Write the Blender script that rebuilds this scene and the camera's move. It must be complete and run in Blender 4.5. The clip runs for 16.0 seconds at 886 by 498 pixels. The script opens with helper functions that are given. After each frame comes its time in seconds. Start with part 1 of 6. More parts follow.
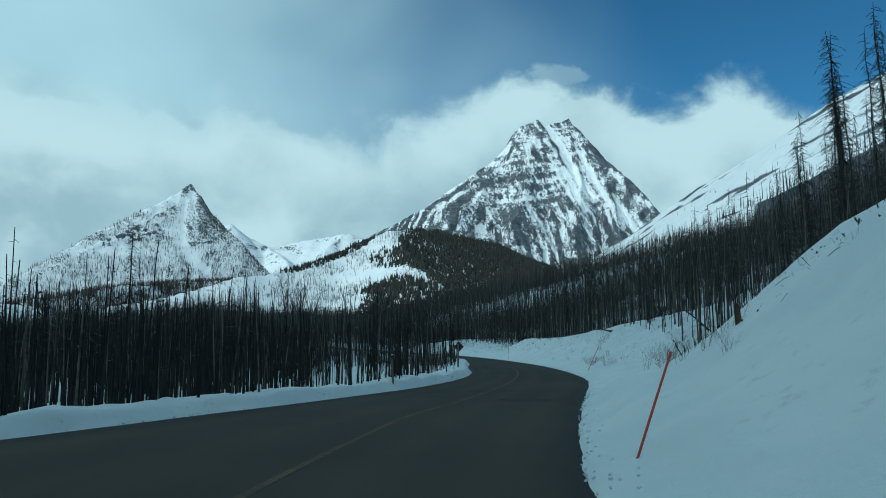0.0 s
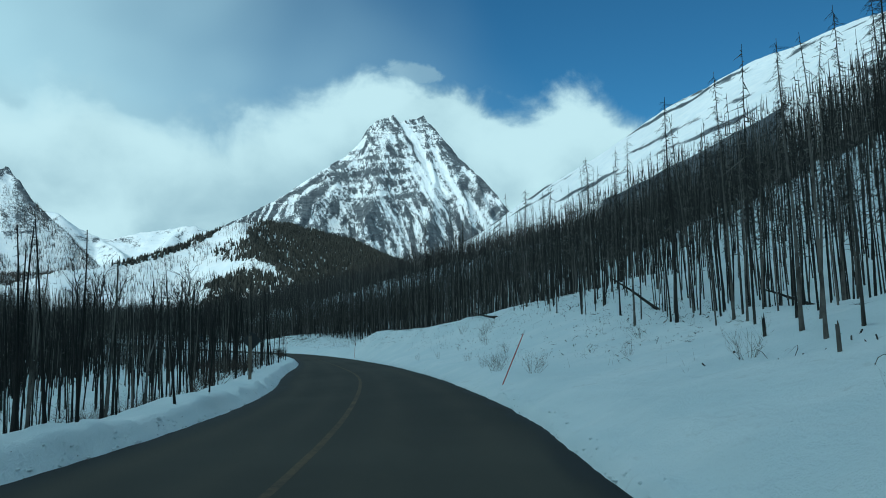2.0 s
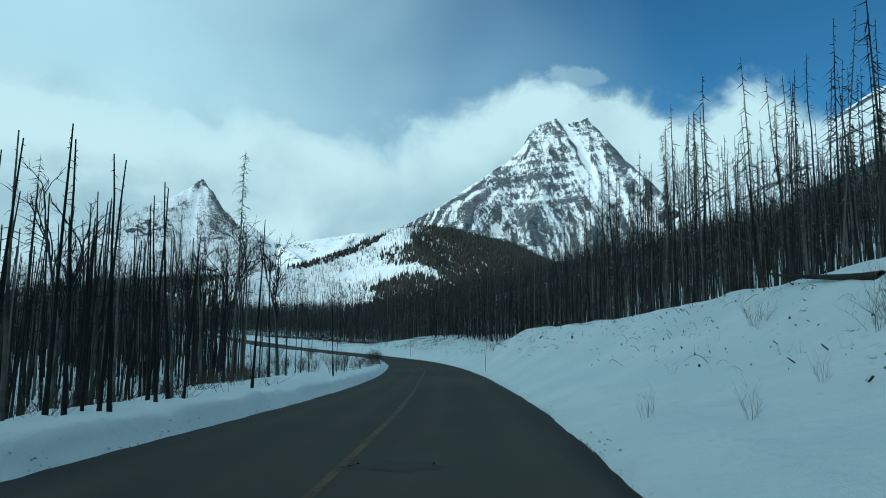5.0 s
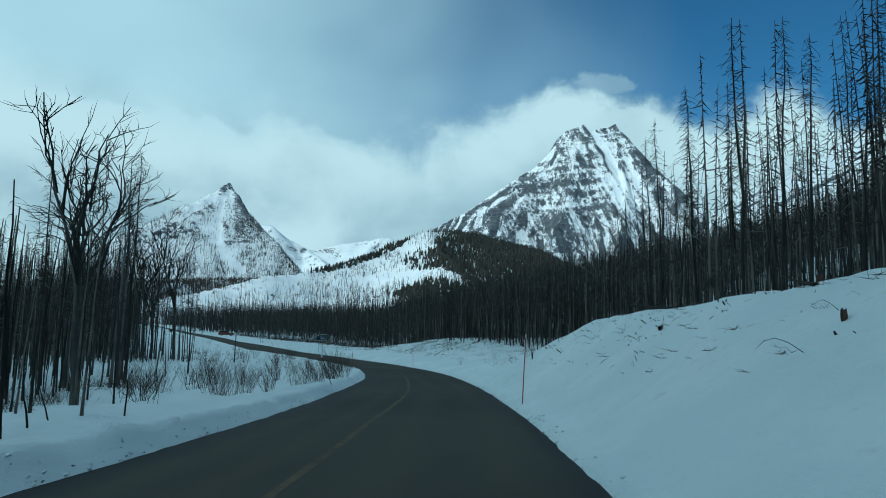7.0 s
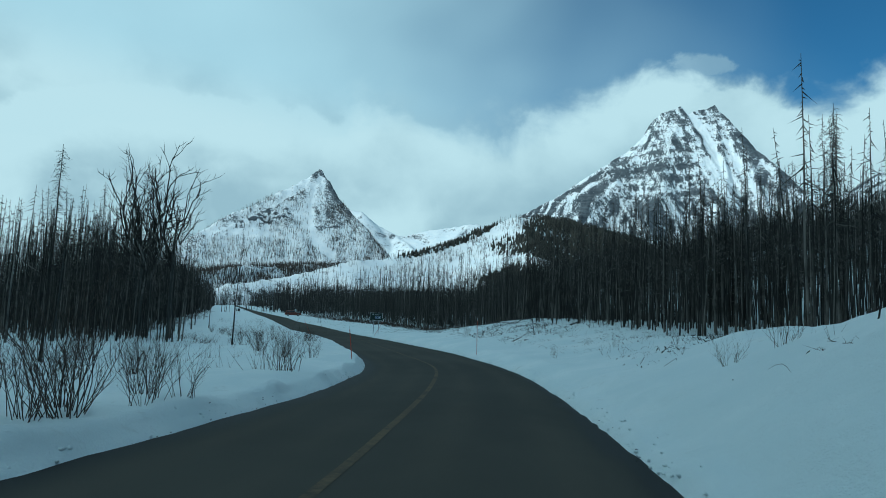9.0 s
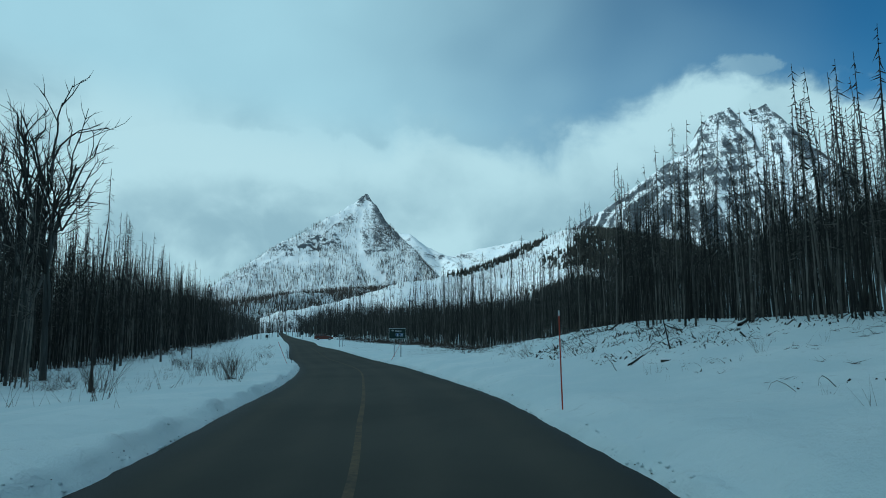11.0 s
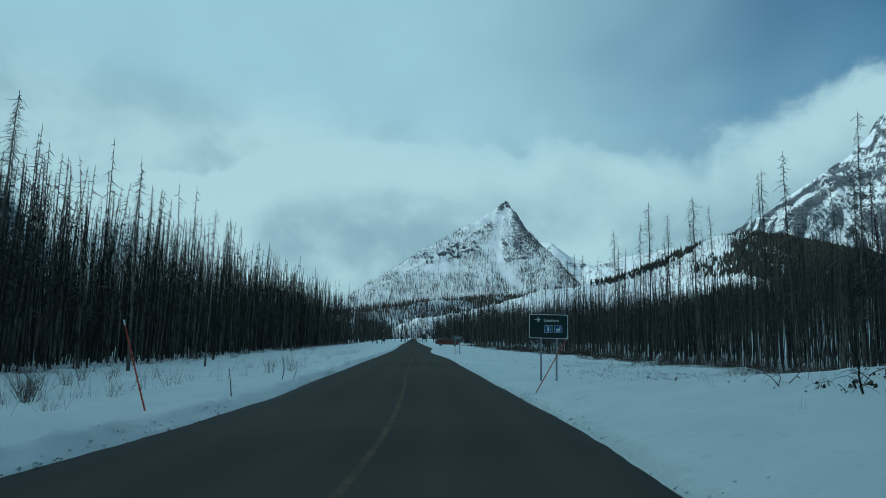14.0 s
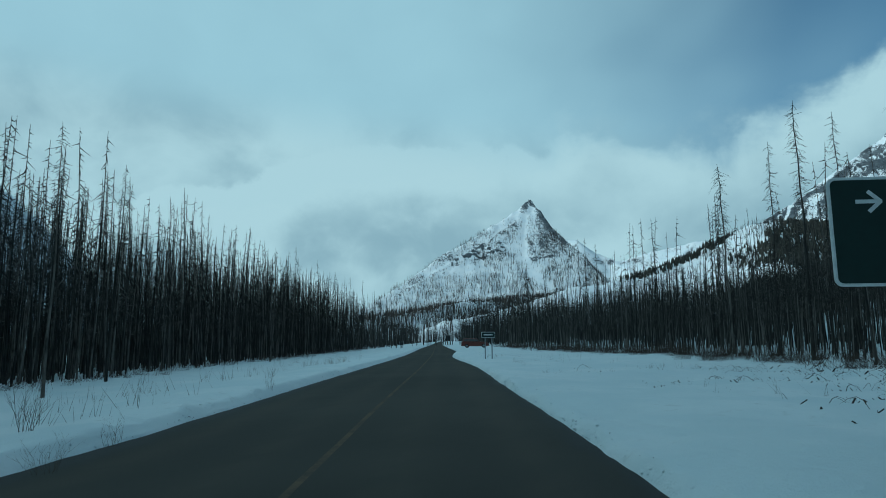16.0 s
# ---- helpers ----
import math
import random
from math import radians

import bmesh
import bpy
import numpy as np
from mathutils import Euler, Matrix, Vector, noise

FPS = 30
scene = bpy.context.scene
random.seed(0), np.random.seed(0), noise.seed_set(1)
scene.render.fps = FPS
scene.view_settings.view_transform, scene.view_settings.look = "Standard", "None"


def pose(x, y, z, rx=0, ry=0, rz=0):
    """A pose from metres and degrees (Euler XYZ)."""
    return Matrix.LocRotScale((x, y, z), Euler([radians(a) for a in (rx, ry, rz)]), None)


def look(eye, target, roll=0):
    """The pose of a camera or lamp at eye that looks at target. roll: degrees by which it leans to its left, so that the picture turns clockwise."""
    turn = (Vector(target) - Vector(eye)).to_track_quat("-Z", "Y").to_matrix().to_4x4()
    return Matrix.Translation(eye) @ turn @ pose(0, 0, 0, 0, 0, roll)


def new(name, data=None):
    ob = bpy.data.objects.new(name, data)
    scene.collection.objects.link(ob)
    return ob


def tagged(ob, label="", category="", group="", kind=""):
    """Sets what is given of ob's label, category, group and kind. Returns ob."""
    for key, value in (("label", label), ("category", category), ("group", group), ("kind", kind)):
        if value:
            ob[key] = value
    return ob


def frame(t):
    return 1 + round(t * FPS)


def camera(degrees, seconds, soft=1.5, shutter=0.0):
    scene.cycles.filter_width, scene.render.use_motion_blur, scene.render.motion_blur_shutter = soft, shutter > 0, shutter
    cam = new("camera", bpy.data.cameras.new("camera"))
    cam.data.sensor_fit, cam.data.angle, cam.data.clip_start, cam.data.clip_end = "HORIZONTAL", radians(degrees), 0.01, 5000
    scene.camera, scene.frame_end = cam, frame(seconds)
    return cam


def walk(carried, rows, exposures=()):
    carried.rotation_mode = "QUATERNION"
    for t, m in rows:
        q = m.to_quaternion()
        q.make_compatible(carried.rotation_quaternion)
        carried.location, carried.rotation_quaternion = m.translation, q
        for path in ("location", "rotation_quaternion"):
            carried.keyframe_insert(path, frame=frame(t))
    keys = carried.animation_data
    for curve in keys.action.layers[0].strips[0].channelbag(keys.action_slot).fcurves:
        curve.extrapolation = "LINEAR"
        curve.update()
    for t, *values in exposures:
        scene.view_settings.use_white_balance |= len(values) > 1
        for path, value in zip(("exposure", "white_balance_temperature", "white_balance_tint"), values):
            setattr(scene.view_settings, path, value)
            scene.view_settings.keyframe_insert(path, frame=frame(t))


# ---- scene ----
cam = camera(65.1, 16.0, soft=0.9)
PATH = [
    (0, (-0.000, 0.575, 1.400), (-0.077, 10.495, 2.663), -0.47),
    (0.5, (0.018, 5.612, 1.243), (0.722, 15.541, 2.207), -2.32),
    (1, (0.350, 10.866, 1.156), (1.852, 20.691, 2.259), -2.01),
    (1.5, (1.369, 16.459, 1.097), (3.378, 26.202, 2.117), -1.58),
    (2, (2.453, 22.087, 0.972), (4.460, 31.813, 2.141), -1.27),
    (2.5, (3.567, 27.640, 0.822), (5.433, 37.386, 2.062), -0.20),
    (3, (4.582, 33.250, 0.680), (6.141, 43.047, 1.940), -0.89),
    (3.5, (5.356, 38.725, 0.581), (6.250, 48.611, 1.791), 0.46),
    (4, (5.954, 44.088, 0.496), (6.176, 54.010, 1.722), 1.79),
    (4.5, (6.433, 49.466, 0.432), (6.379, 59.401, 1.577), 1.49),
    (4.7, (6.619, 51.619, 0.398), (6.450, 61.538, 1.655), 1.02),
    (6.8, (7.170, 74.562, -0.006), (6.442, 84.448, 1.314), 0.40),
    (7, (7.090, 76.828, -0.051), (6.419, 86.711, 1.316), 1.27),
    (7.5, (6.894, 82.652, -0.171), (6.366, 92.532, 1.279), 2.02),
    (8, (6.663, 88.467, -0.259), (5.667, 98.314, 1.175), 2.15),
    (8.5, (6.299, 94.517, -0.387), (4.785, 104.317, 0.904), 2.61),
    (9, (5.900, 100.598, -0.515), (3.977, 110.345, 0.626), 2.51),
    (9.2, (5.674, 103.102, -0.546), (3.751, 112.855, 0.540), 2.36),
    (11.3, (0.837, 129.484, -0.629), (-1.960, 138.977, 0.801), -0.36),
    (11.5, (0.189, 131.984, -0.639), (-2.733, 141.444, 0.769), -0.45),
    (12, (-1.658, 138.000, -0.668), (-4.894, 147.327, 0.927), 0.38),
    (12.5, (-3.751, 143.781, -0.675), (-7.329, 152.985, 0.902), 0.26),
    (13, (-5.933, 149.440, -0.656), (-9.884, 158.509, 0.807), 1.53),
    (13.5, (-8.239, 154.903, -0.632), (-12.577, 163.783, 0.894), 1.67),
    (14, (-10.716, 160.442, -0.619), (-15.200, 169.252, 0.891), 1.65),
    (14.5, (-13.325, 165.911, -0.621), (-17.910, 174.658, 0.952), 1.66),
    (15, (-15.886, 171.170, -0.597), (-20.619, 179.834, 0.993), 1.16),
    (15.5, (-18.307, 176.202, -0.529), (-23.057, 184.841, 1.142), 0.72),
    (16, (-20.734, 181.027, -0.418), (-25.527, 189.652, 1.13), -0.34),
]
walk(cam, [(t, look(eye, target, roll)) for t, eye, target, roll in PATH],
     exposures=[(0.0, -0.23, 5420, -6), (2.0, -0.10, 5430, -6), (4.5, -0.06, 5440, -6), (7.5, -0.20, 5340, -6), (9.0, -0.20, 5350, -6), (12.5, -0.39, 5200, -9), (16.0, -0.46, 5200, -9)])

# ---- world and light ----
SUN_AZ, SUN_EL = radians(150), radians(20)  # to the left of +y, above the horizon


def build_world():
    world = bpy.data.worlds.new("sky")
    scene.world = world
    world.use_nodes = True
    nt = world.node_tree
    nt.nodes.clear()
    N, L = nt.nodes.new, nt.links.new

    def math_node(op, a, b=None, clamp=False):
        n = N("ShaderNodeMath")
        n.operation, n.use_clamp = op, clamp
        for k, v in enumerate((a, b)):
            if v is None:
                continue
            if isinstance(v, (int, float)):
                n.inputs[k].default_value = v
            else:
                L(v, n.inputs[k])
        return n.outputs[0]

    def ramp(v, a, b):
        n = N("ShaderNodeMapRange")
        n.interpolation_type = "SMOOTHSTEP"
        L(v, n.inputs[0])
        n.inputs[1].default_value, n.inputs[2].default_value = a, b
        return n.outputs[0]

    sky = N("ShaderNodeTexSky")
    sky.sky_type, sky.sun_disc = "NISHITA", False
    sky.sun_elevation, sky.sun_rotation = SUN_EL, -SUN_AZ
    sky.altitude, sky.air_density, sky.dust_density = 1500, 1.0, 0.4
    tint = N("ShaderNodeMix")
    tint.data_type, tint.blend_type = "RGBA", "MULTIPLY"
    tint.inputs[0].default_value = 1.0
    L(sky.outputs[0], tint.inputs[6])
    tint.inputs[7].default_value = (0.46, 0.86, 1.04, 1)
    co = N("ShaderNodeTexCoord")
    sep = N("ShaderNodeSeparateXYZ")
    L(co.outputs["Generated"], sep.inputs[0])
    x, y, z = sep.outputs

    def noise_tex(scale, detail, rough, dist=0.0, off=(0, 0, 0), squash=1.35):
        m = N("ShaderNodeMapping")
        m.inputs["Location"].default_value = off
        m.inputs["Scale"].default_value = (1, 1, squash)
        L(co.outputs["Generated"], m.inputs[0])
        n = N("ShaderNodeTexNoise")
        n.inputs["Scale"].default_value, n.inputs["Detail"].default_value = scale, detail
        n.inputs["Roughness"].default_value, n.inputs["Distortion"].default_value = rough, dist
        L(m.outputs[0], n.inputs["Vector"])
        return n.outputs[0]

    big = noise_tex(3.2, 2, 0.5, 0.2, (0.3, 0.1, 0.2))
    puff = noise_tex(8.5, 5, 0.52, 0.3, (1.7, 0.4, 0.9), 1.2)
    fine = noise_tex(17, 6, 0.62, 0.2, (0, 0, 0), 1.2)
    ahead = math_node("MAXIMUM", y, 0.12)
    a, w = math_node("DIVIDE", x, ahead), math_node("DIVIDE", z, ahead)  # across and up, as on a wall ahead

    def profile(stops):
        """A smooth curve over a, from -1.0 to 1.0."""
        n = N("ShaderNodeFloatCurve")
        curve = n.mapping.curves[0]
        curve.points[0].location, curve.points[1].location = stops[0], stops[-1]
        for p in stops[1:-1]:
            curve.points.new(*p)
        n.mapping.update()
        L(math_node("MULTIPLY", math_node("ADD", a, 1.0), 0.5, True), n.inputs["Value"])
        return n.outputs[0]

    def blob(ca, cw, ra, rw, ragged=0.0):
        """1 in the middle of a soft round patch, 0 outside."""
        u = math_node("DIVIDE", math_node("SUBTRACT", a, ca), ra)
        v = math_node("DIVIDE", math_node("SUBTRACT", w, cw), rw)
        d = math_node("ADD", math_node("MULTIPLY", u, u), math_node("MULTIPLY", v, v))
        d = math_node("ADD", d, math_node("MULTIPLY", math_node("SUBTRACT", fine, 0.5), ragged))
        return ramp(math_node("ADD", d, math_node("MULTIPLY", math_node("SUBTRACT", puff, 0.5), 1.6)), 1.2, 0.1)

    # a bank of cumulus low over the mountains, its top uneven: crisp away from the sun, soft towards it
    top = profile([(0.0, 0.36), (0.18, 0.37), (0.30, 0.345), (0.36, 0.36), (0.41, 0.325), (0.47, 0.335), (0.515, 0.345), (0.555, 0.388), (0.60, 0.392), (0.63, 0.365), (0.655, 0.352), (0.68, 0.352), (0.71, 0.376), (0.74, 0.368), (0.775, 0.345), (0.82, 0.358), (1.0, 0.30)])
    top = math_node("ADD", top, math_node("MULTIPLY", math_node("SUBTRACT", puff, 0.5), 0.15))
    top = math_node("ADD", top, math_node("MULTIPLY", math_node("SUBTRACT", fine, 0.5), 0.055))
    height = math_node("SUBTRACT", top, w)
    soft = math_node("ADD", 1.0, math_node("MULTIPLY", ramp(a, 0.10, -0.16), 1.2))
    bank = math_node("MULTIPLY", ramp(math_node("DIVIDE", height, soft), -0.012, 0.034), ramp(y, 0.02, 0.2))
    # high thin haze, thicker towards the sun; the unseen part behind is added to light the ground
    behind = math_node("MULTIPLY", math_node("MAXIMUM", math_node("MULTIPLY", y, -1.0), 0.0), 0.8)
    side = math_node("ADD", math_node("ADD", math_node("MULTIPLY", x, -1.0), behind), math_node("MULTIPLY", math_node("SUBTRACT", big, 0.5), 0.45))
    haze = math_node("MULTIPLY", ramp(side, -0.32, 0.52), 0.95)
    # unseen haze overhead, added to brighten the shaded snow
    haze = math_node("MAXIMUM", haze, math_node("MULTIPLY", ramp(z, 0.62, 0.85), 0.5))
    haze = math_node("MULTIPLY", haze, math_node("ADD", math_node("MULTIPLY", puff, 0.14), 0.91), True)
    low = math_node("MULTIPLY", ramp(math_node("ADD", z, math_node("MULTIPLY", x, 0.12)), 0.30, 0.2), 0.96)
    bank = math_node("MAXIMUM", bank, low)
    bank = math_node("MAXIMUM", bank, math_node("MULTIPLY", blob(0.155, 0.389, 0.045, 0.017, 6.0), 0.45))
    veil = N("ShaderNodeMix")
    veil.data_type = "RGBA"
    L(haze, veil.inputs[0])
    L(tint.outputs[2], veil.inputs[6])
    veil.inputs[7].default_value = (8.0, 10.4, 10.9, 1)
    shade = N("ShaderNodeMix")
    shade.data_type = "RGBA"
    shade.inputs[6].default_value = (5.9, 7.5, 8.0, 1)
    shade.inputs[7].default_value = (9.6, 11.2, 11.1, 1)
    lit = math_node("ADD", math_node("MULTIPLY", puff, 0.7), math_node("MULTIPLY", noise_tex(4.5, 4, 0.5, 0.2, (3.1, 2.0, 0.4)), 0.6))
    # billows are brightest just under their tops
    lit = math_node("ADD", lit, math_node("MULTIPLY", math_node("MULTIPLY", ramp(height, 0.0, 0.03), ramp(height, 0.15, 0.04)), 0.22))
    lit = math_node("SUBTRACT", lit, math_node("MULTIPLY", blob(-0.71, 0.24, 0.24, 0.11), 0.18))
    lit = math_node("ADD", lit, math_node("MULTIPLY", ramp(a, -0.15, -0.9), 0.10))
    L(ramp(lit, 0.50, 0.90), shade.inputs[0])
    mix = N("ShaderNodeMix")
    mix.data_type = "RGBA"
    L(bank, mix.inputs[0])
    L(veil.outputs[2], mix.inputs[6])
    L(shade.outputs[2], mix.inputs[7])
    bg = N("ShaderNodeBackground")
    bg.inputs[1].default_value = 0.075
    L(mix.outputs[2], bg.inputs[0])
    out = N("ShaderNodeOutputWorld")
    L(bg.outputs[0], out.inputs[0])


build_world()
sun = new("sun", bpy.data.lights.new("sun", "SUN"))
sun.data.energy, sun.data.angle, sun.data.color = 2.3, radians(2), (1.0, 0.94, 0.86)
sun.matrix_world = look((0, 0, 0), (math.sin(SUN_AZ) * math.cos(SUN_EL), -math.cos(SUN_AZ) * math.cos(SUN_EL), -math.sin(SUN_EL)))


# ---- materials ----
class Nodes:
    """A short way of writing node materials."""

    def __init__(self, name, rough=0.8, spec=0.3):
        self.mat = bpy.data.materials.new(name)
        self.mat.use_nodes = True
        self.nt = self.mat.node_tree
        self.bsdf = self.nt.nodes["Principled BSDF"]
        self.bsdf.inputs["Roughness"].default_value = rough
        self.bsdf.inputs["Specular IOR Level"].default_value = spec
        self.co = self.nt.nodes.new("ShaderNodeTexCoord").outputs["Object"]
        self.geo = self.nt.nodes.new("ShaderNodeNewGeometry")

    def put(self, value, socket):
        if isinstance(value, (int, float)):
            socket.default_value = value
        elif isinstance(value, tuple):
            socket.default_value = (*value, 1) if len(value) == 3 and socket.type == "RGBA" else value
        else:
            self.nt.links.new(value, socket)

    def noise(self, scale, detail=4, rough=0.55, dist=0.0, squash=(1, 1, 1), co=None):
        m = self.nt.nodes.new("ShaderNodeMapping")
        m.inputs["Scale"].default_value = squash
        self.nt.links.new(co or self.co, m.inputs[0])
        n = self.nt.nodes.new("ShaderNodeTexNoise")
        for key, v in (("Scale", scale), ("Detail", detail), ("Roughness", rough), ("Distortion", dist)):
            n.inputs[key].default_value = v
        self.nt.links.new(m.outputs[0], n.inputs["Vector"])
        return n.outputs[0]

    def ramp(self, v, a, b):
        n = self.nt.nodes.new("ShaderNodeMapRange")
        n.interpolation_type = "SMOOTHSTEP"
        self.put(v, n.inputs[0])
        n.inputs[1].default_value, n.inputs[2].default_value = a, b
        return n.outputs[0]

    def math(self, op, a, b=0.0, clamp=False):
        n = self.nt.nodes.new("ShaderNodeMath")
        n.operation, n.use_clamp = op, clamp
        self.put(a, n.inputs[0])
        self.put(b, n.inputs[1])
        return n.outputs[0]

    def mix(self, f, a, b):
        n = self.nt.nodes.new("ShaderNodeMix")
        n.data_type = "RGBA"
        self.put(f, n.inputs[0])
        self.put(a, n.inputs[6])
        self.put(b, n.inputs[7])
        return n.outputs[2]

    def axis(self, v, k):
        n = self.nt.nodes.new("ShaderNodeSeparateXYZ")
        self.nt.links.new(v, n.inputs[0])
        return n.outputs[k]

    def color(self, v):
        self.put(v, self.bsdf.inputs["Base Color"])
        return self

    def bump(self, v, strength=0.5, distance=0.02):
        n = self.nt.nodes.new("ShaderNodeBump")
        n.inputs["Strength"].default_value, n.inputs["Distance"].default_value = strength, distance
        self.put(v, n.inputs["Height"])
        self.nt.links.new(n.outputs[0], self.bsdf.inputs["Normal"])
        return self


def snow_material():
    m = Nodes("snow", 0.6, 0.25)
    a, b, c, d = m.noise(0.35, 5), m.noise(3.0, 6, 0.65), m.noise(34, 4, 0.65), m.noise(0.9, 4, 0.6, 0.4)
    base = m.mix(m.ramp(a, 0.35, 0.7), (0.70, 0.765, 0.785), (0.79, 0.83, 0.84))
    base = m.mix(m.math("MULTIPLY", m.ramp(c, 0.55, 0.8), 0.25), base, (0.62, 0.69, 0.72))
    dirt = m.math("MULTIPLY", m.ramp(b, 0.56, 0.74), m.ramp(a, 0.42, 0.62))
    m.color(m.mix(m.math("MULTIPLY", dirt, 0.4), base, (0.42, 0.42, 0.40)))
    relief = m.math("ADD", m.math("MULTIPLY", b, 0.8), m.math("ADD", m.math("MULTIPLY", c, 0.32), m.math("MULTIPLY", d, 1.2)))
    m.bump(relief, 0.9, 0.09)
    return m.mat


def asphalt_material():
    m = Nodes("asphalt", 0.9, 0.12)
    patch, mid, grain = m.noise(0.09, 4, 0.5, 0.4), m.noise(0.9, 5, 0.6, 0.2, (1, 0.25, 1)), m.noise(60, 3, 0.7)
    col = m.mix(m.ramp(patch, 0.35, 0.68), (0.039, 0.037, 0.031), (0.062, 0.058, 0.048))
    col = m.mix(m.math("MULTIPLY", m.ramp(mid, 0.5, 0.75), 0.45), col, (0.037, 0.034, 0.030))
    col = m.mix(m.math("MULTIPLY", m.ramp(grain, 0.5, 0.8), 0.35), col, (0.10, 0.098, 0.09))
    own = {}
    for name in ("wet", "worn"):
        own[name] = m.nt.nodes.new("ShaderNodeAttribute")
        own[name].attribute_name = name
    wet, worn = own["wet"].outputs["Fac"], m.math("MULTIPLY", own["worn"].outputs["Fac"], m.ramp(mid, 0.25, 0.6))
    col = m.mix(m.math("MULTIPLY", worn, 0.30), col, (0.092, 0.079, 0.060))
    m.color(m.mix(m.math("MULTIPLY", wet, 0.85), col, (0.014, 0.015, 0.016)))
    m.put(m.math("SUBTRACT", m.math("ADD", m.math("MULTIPLY", patch, 0.15), 0.82), m.math("MULTIPLY", wet, 0.22)), m.bsdf.inputs["Roughness"])
    return m.bump(grain, 0.35, 0.004).mat


def paint_material(name, color, wear=0.5, scale=9.0, under=(0.055, 0.05, 0.042), rough=0.9):
    m = Nodes(name, rough, 0.1)
    a, b = m.noise(scale, 6, 0.7), m.noise(scale * 0.12, 3)
    gone = m.ramp(m.math("ADD", m.math("MULTIPLY", a, 0.6), m.math("MULTIPLY", b, 0.5)), wear + 0.28, wear - 0.06)
    return m.color(m.mix(gone, under, color)).bump(a, 0.2, 0.004).mat


def bark_material(name, dark, light, pale, share=0.35):
    """Scorched bark: dark char with lighter streaks; some trunks bare and grey."""
    m = Nodes(name, 0.9, 0.15)
    streak, blot, grain = m.noise(5.0, 4, 0.6, 0.2, (1, 1, 0.12)), m.noise(0.8, 4, 0.6), m.noise(45, 3, 0.6, 0, (1, 1, 0.2))
    own = m.geo.outputs["Random Per Island"]
    info = m.nt.nodes.new("ShaderNodeObjectInfo").outputs["Random"]
    each = m.math("FRACT", m.math("ADD", own, info))
    col = m.mix(m.ramp(streak, 0.42, 0.72), dark, light)
    bare = m.math("MULTIPLY", m.ramp(each, 1.0 - share, 1.0 - share * 0.6), m.ramp(blot, 0.30, 0.62))
    m.color(m.mix(bare, col, pale))
    return m.bump(m.math("ADD", m.math("MULTIPLY", streak, 0.7), m.math("MULTIPLY", grain, 0.4)), 0.8, 0.02).mat


def twig_material(name, a, b):
    m = Nodes(name, 0.85, 0.2)
    return m.color(m.mix(m.math("FRACT", m.math("ADD", m.geo.outputs["Random Per Island"], m.noise(0.6, 3))), a, b)).mat


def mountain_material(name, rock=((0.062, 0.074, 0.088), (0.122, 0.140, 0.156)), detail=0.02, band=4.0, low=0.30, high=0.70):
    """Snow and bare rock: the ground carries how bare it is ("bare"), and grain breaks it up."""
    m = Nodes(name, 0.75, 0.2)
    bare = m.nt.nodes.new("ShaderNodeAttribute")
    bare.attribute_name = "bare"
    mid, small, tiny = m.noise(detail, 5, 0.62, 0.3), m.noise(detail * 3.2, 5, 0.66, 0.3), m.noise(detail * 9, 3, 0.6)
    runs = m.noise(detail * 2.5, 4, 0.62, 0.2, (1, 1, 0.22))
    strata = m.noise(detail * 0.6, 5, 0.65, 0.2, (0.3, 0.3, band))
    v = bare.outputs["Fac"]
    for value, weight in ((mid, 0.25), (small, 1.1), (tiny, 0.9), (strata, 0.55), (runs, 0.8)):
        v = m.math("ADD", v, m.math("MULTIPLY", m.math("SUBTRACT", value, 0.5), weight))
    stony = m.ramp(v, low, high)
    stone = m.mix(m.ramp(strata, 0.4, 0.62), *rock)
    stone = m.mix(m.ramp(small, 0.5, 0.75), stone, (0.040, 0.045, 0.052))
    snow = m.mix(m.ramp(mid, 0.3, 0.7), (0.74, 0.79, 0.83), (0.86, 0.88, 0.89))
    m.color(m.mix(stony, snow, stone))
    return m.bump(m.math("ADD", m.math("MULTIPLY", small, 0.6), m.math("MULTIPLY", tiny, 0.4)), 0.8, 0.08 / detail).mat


def plain_material(name, color, rough=0.5, metal=0.0, spec=0.4, scale=14.0, vary=0.25):
    m = Nodes(name, rough, spec)
    m.bsdf.inputs["Metallic"].default_value = metal
    n = m.noise(scale, 5, 0.65)
    low = tuple(c * (1 - vary) for c in color)
    m.color(m.mix(m.ramp(n, 0.3, 0.7), low, color))
    m.put(m.math("ADD", m.math("MULTIPLY", n, 0.25), rough - 0.12), m.bsdf.inputs["Roughness"])
    return m.bump(n, 0.08, 0.003).mat


SNOW = snow_material()
ASPHALT = asphalt_material()
DIRTY_SNOW = plain_material("dirty_snow", (0.42, 0.45, 0.48), 0.85, 0.0, 0.2, 9.0, 0.5)
YELLOW = paint_material("worn_yellow_paint", (0.132, 0.097, 0.060), 0.46)
TAR = paint_material("dark_repair_asphalt", (0.026, 0.025, 0.023), 0.42, 3.0, (0.045, 0.042, 0.037), 0.75)
BARK = bark_material("scorched_bark", (0.028, 0.027, 0.025), (0.092, 0.083, 0.074), (0.185, 0.163, 0.143), 0.36)
THIN_BARK = bark_material("scorched_stem_bark", (0.018, 0.018, 0.017), (0.050, 0.046, 0.041), (0.17, 0.155, 0.135), 0.14)
FAR_BARK = bark_material("far_bark", (0.034, 0.031, 0.029), (0.080, 0.073, 0.066), (0.15, 0.134, 0.12), 0.30)
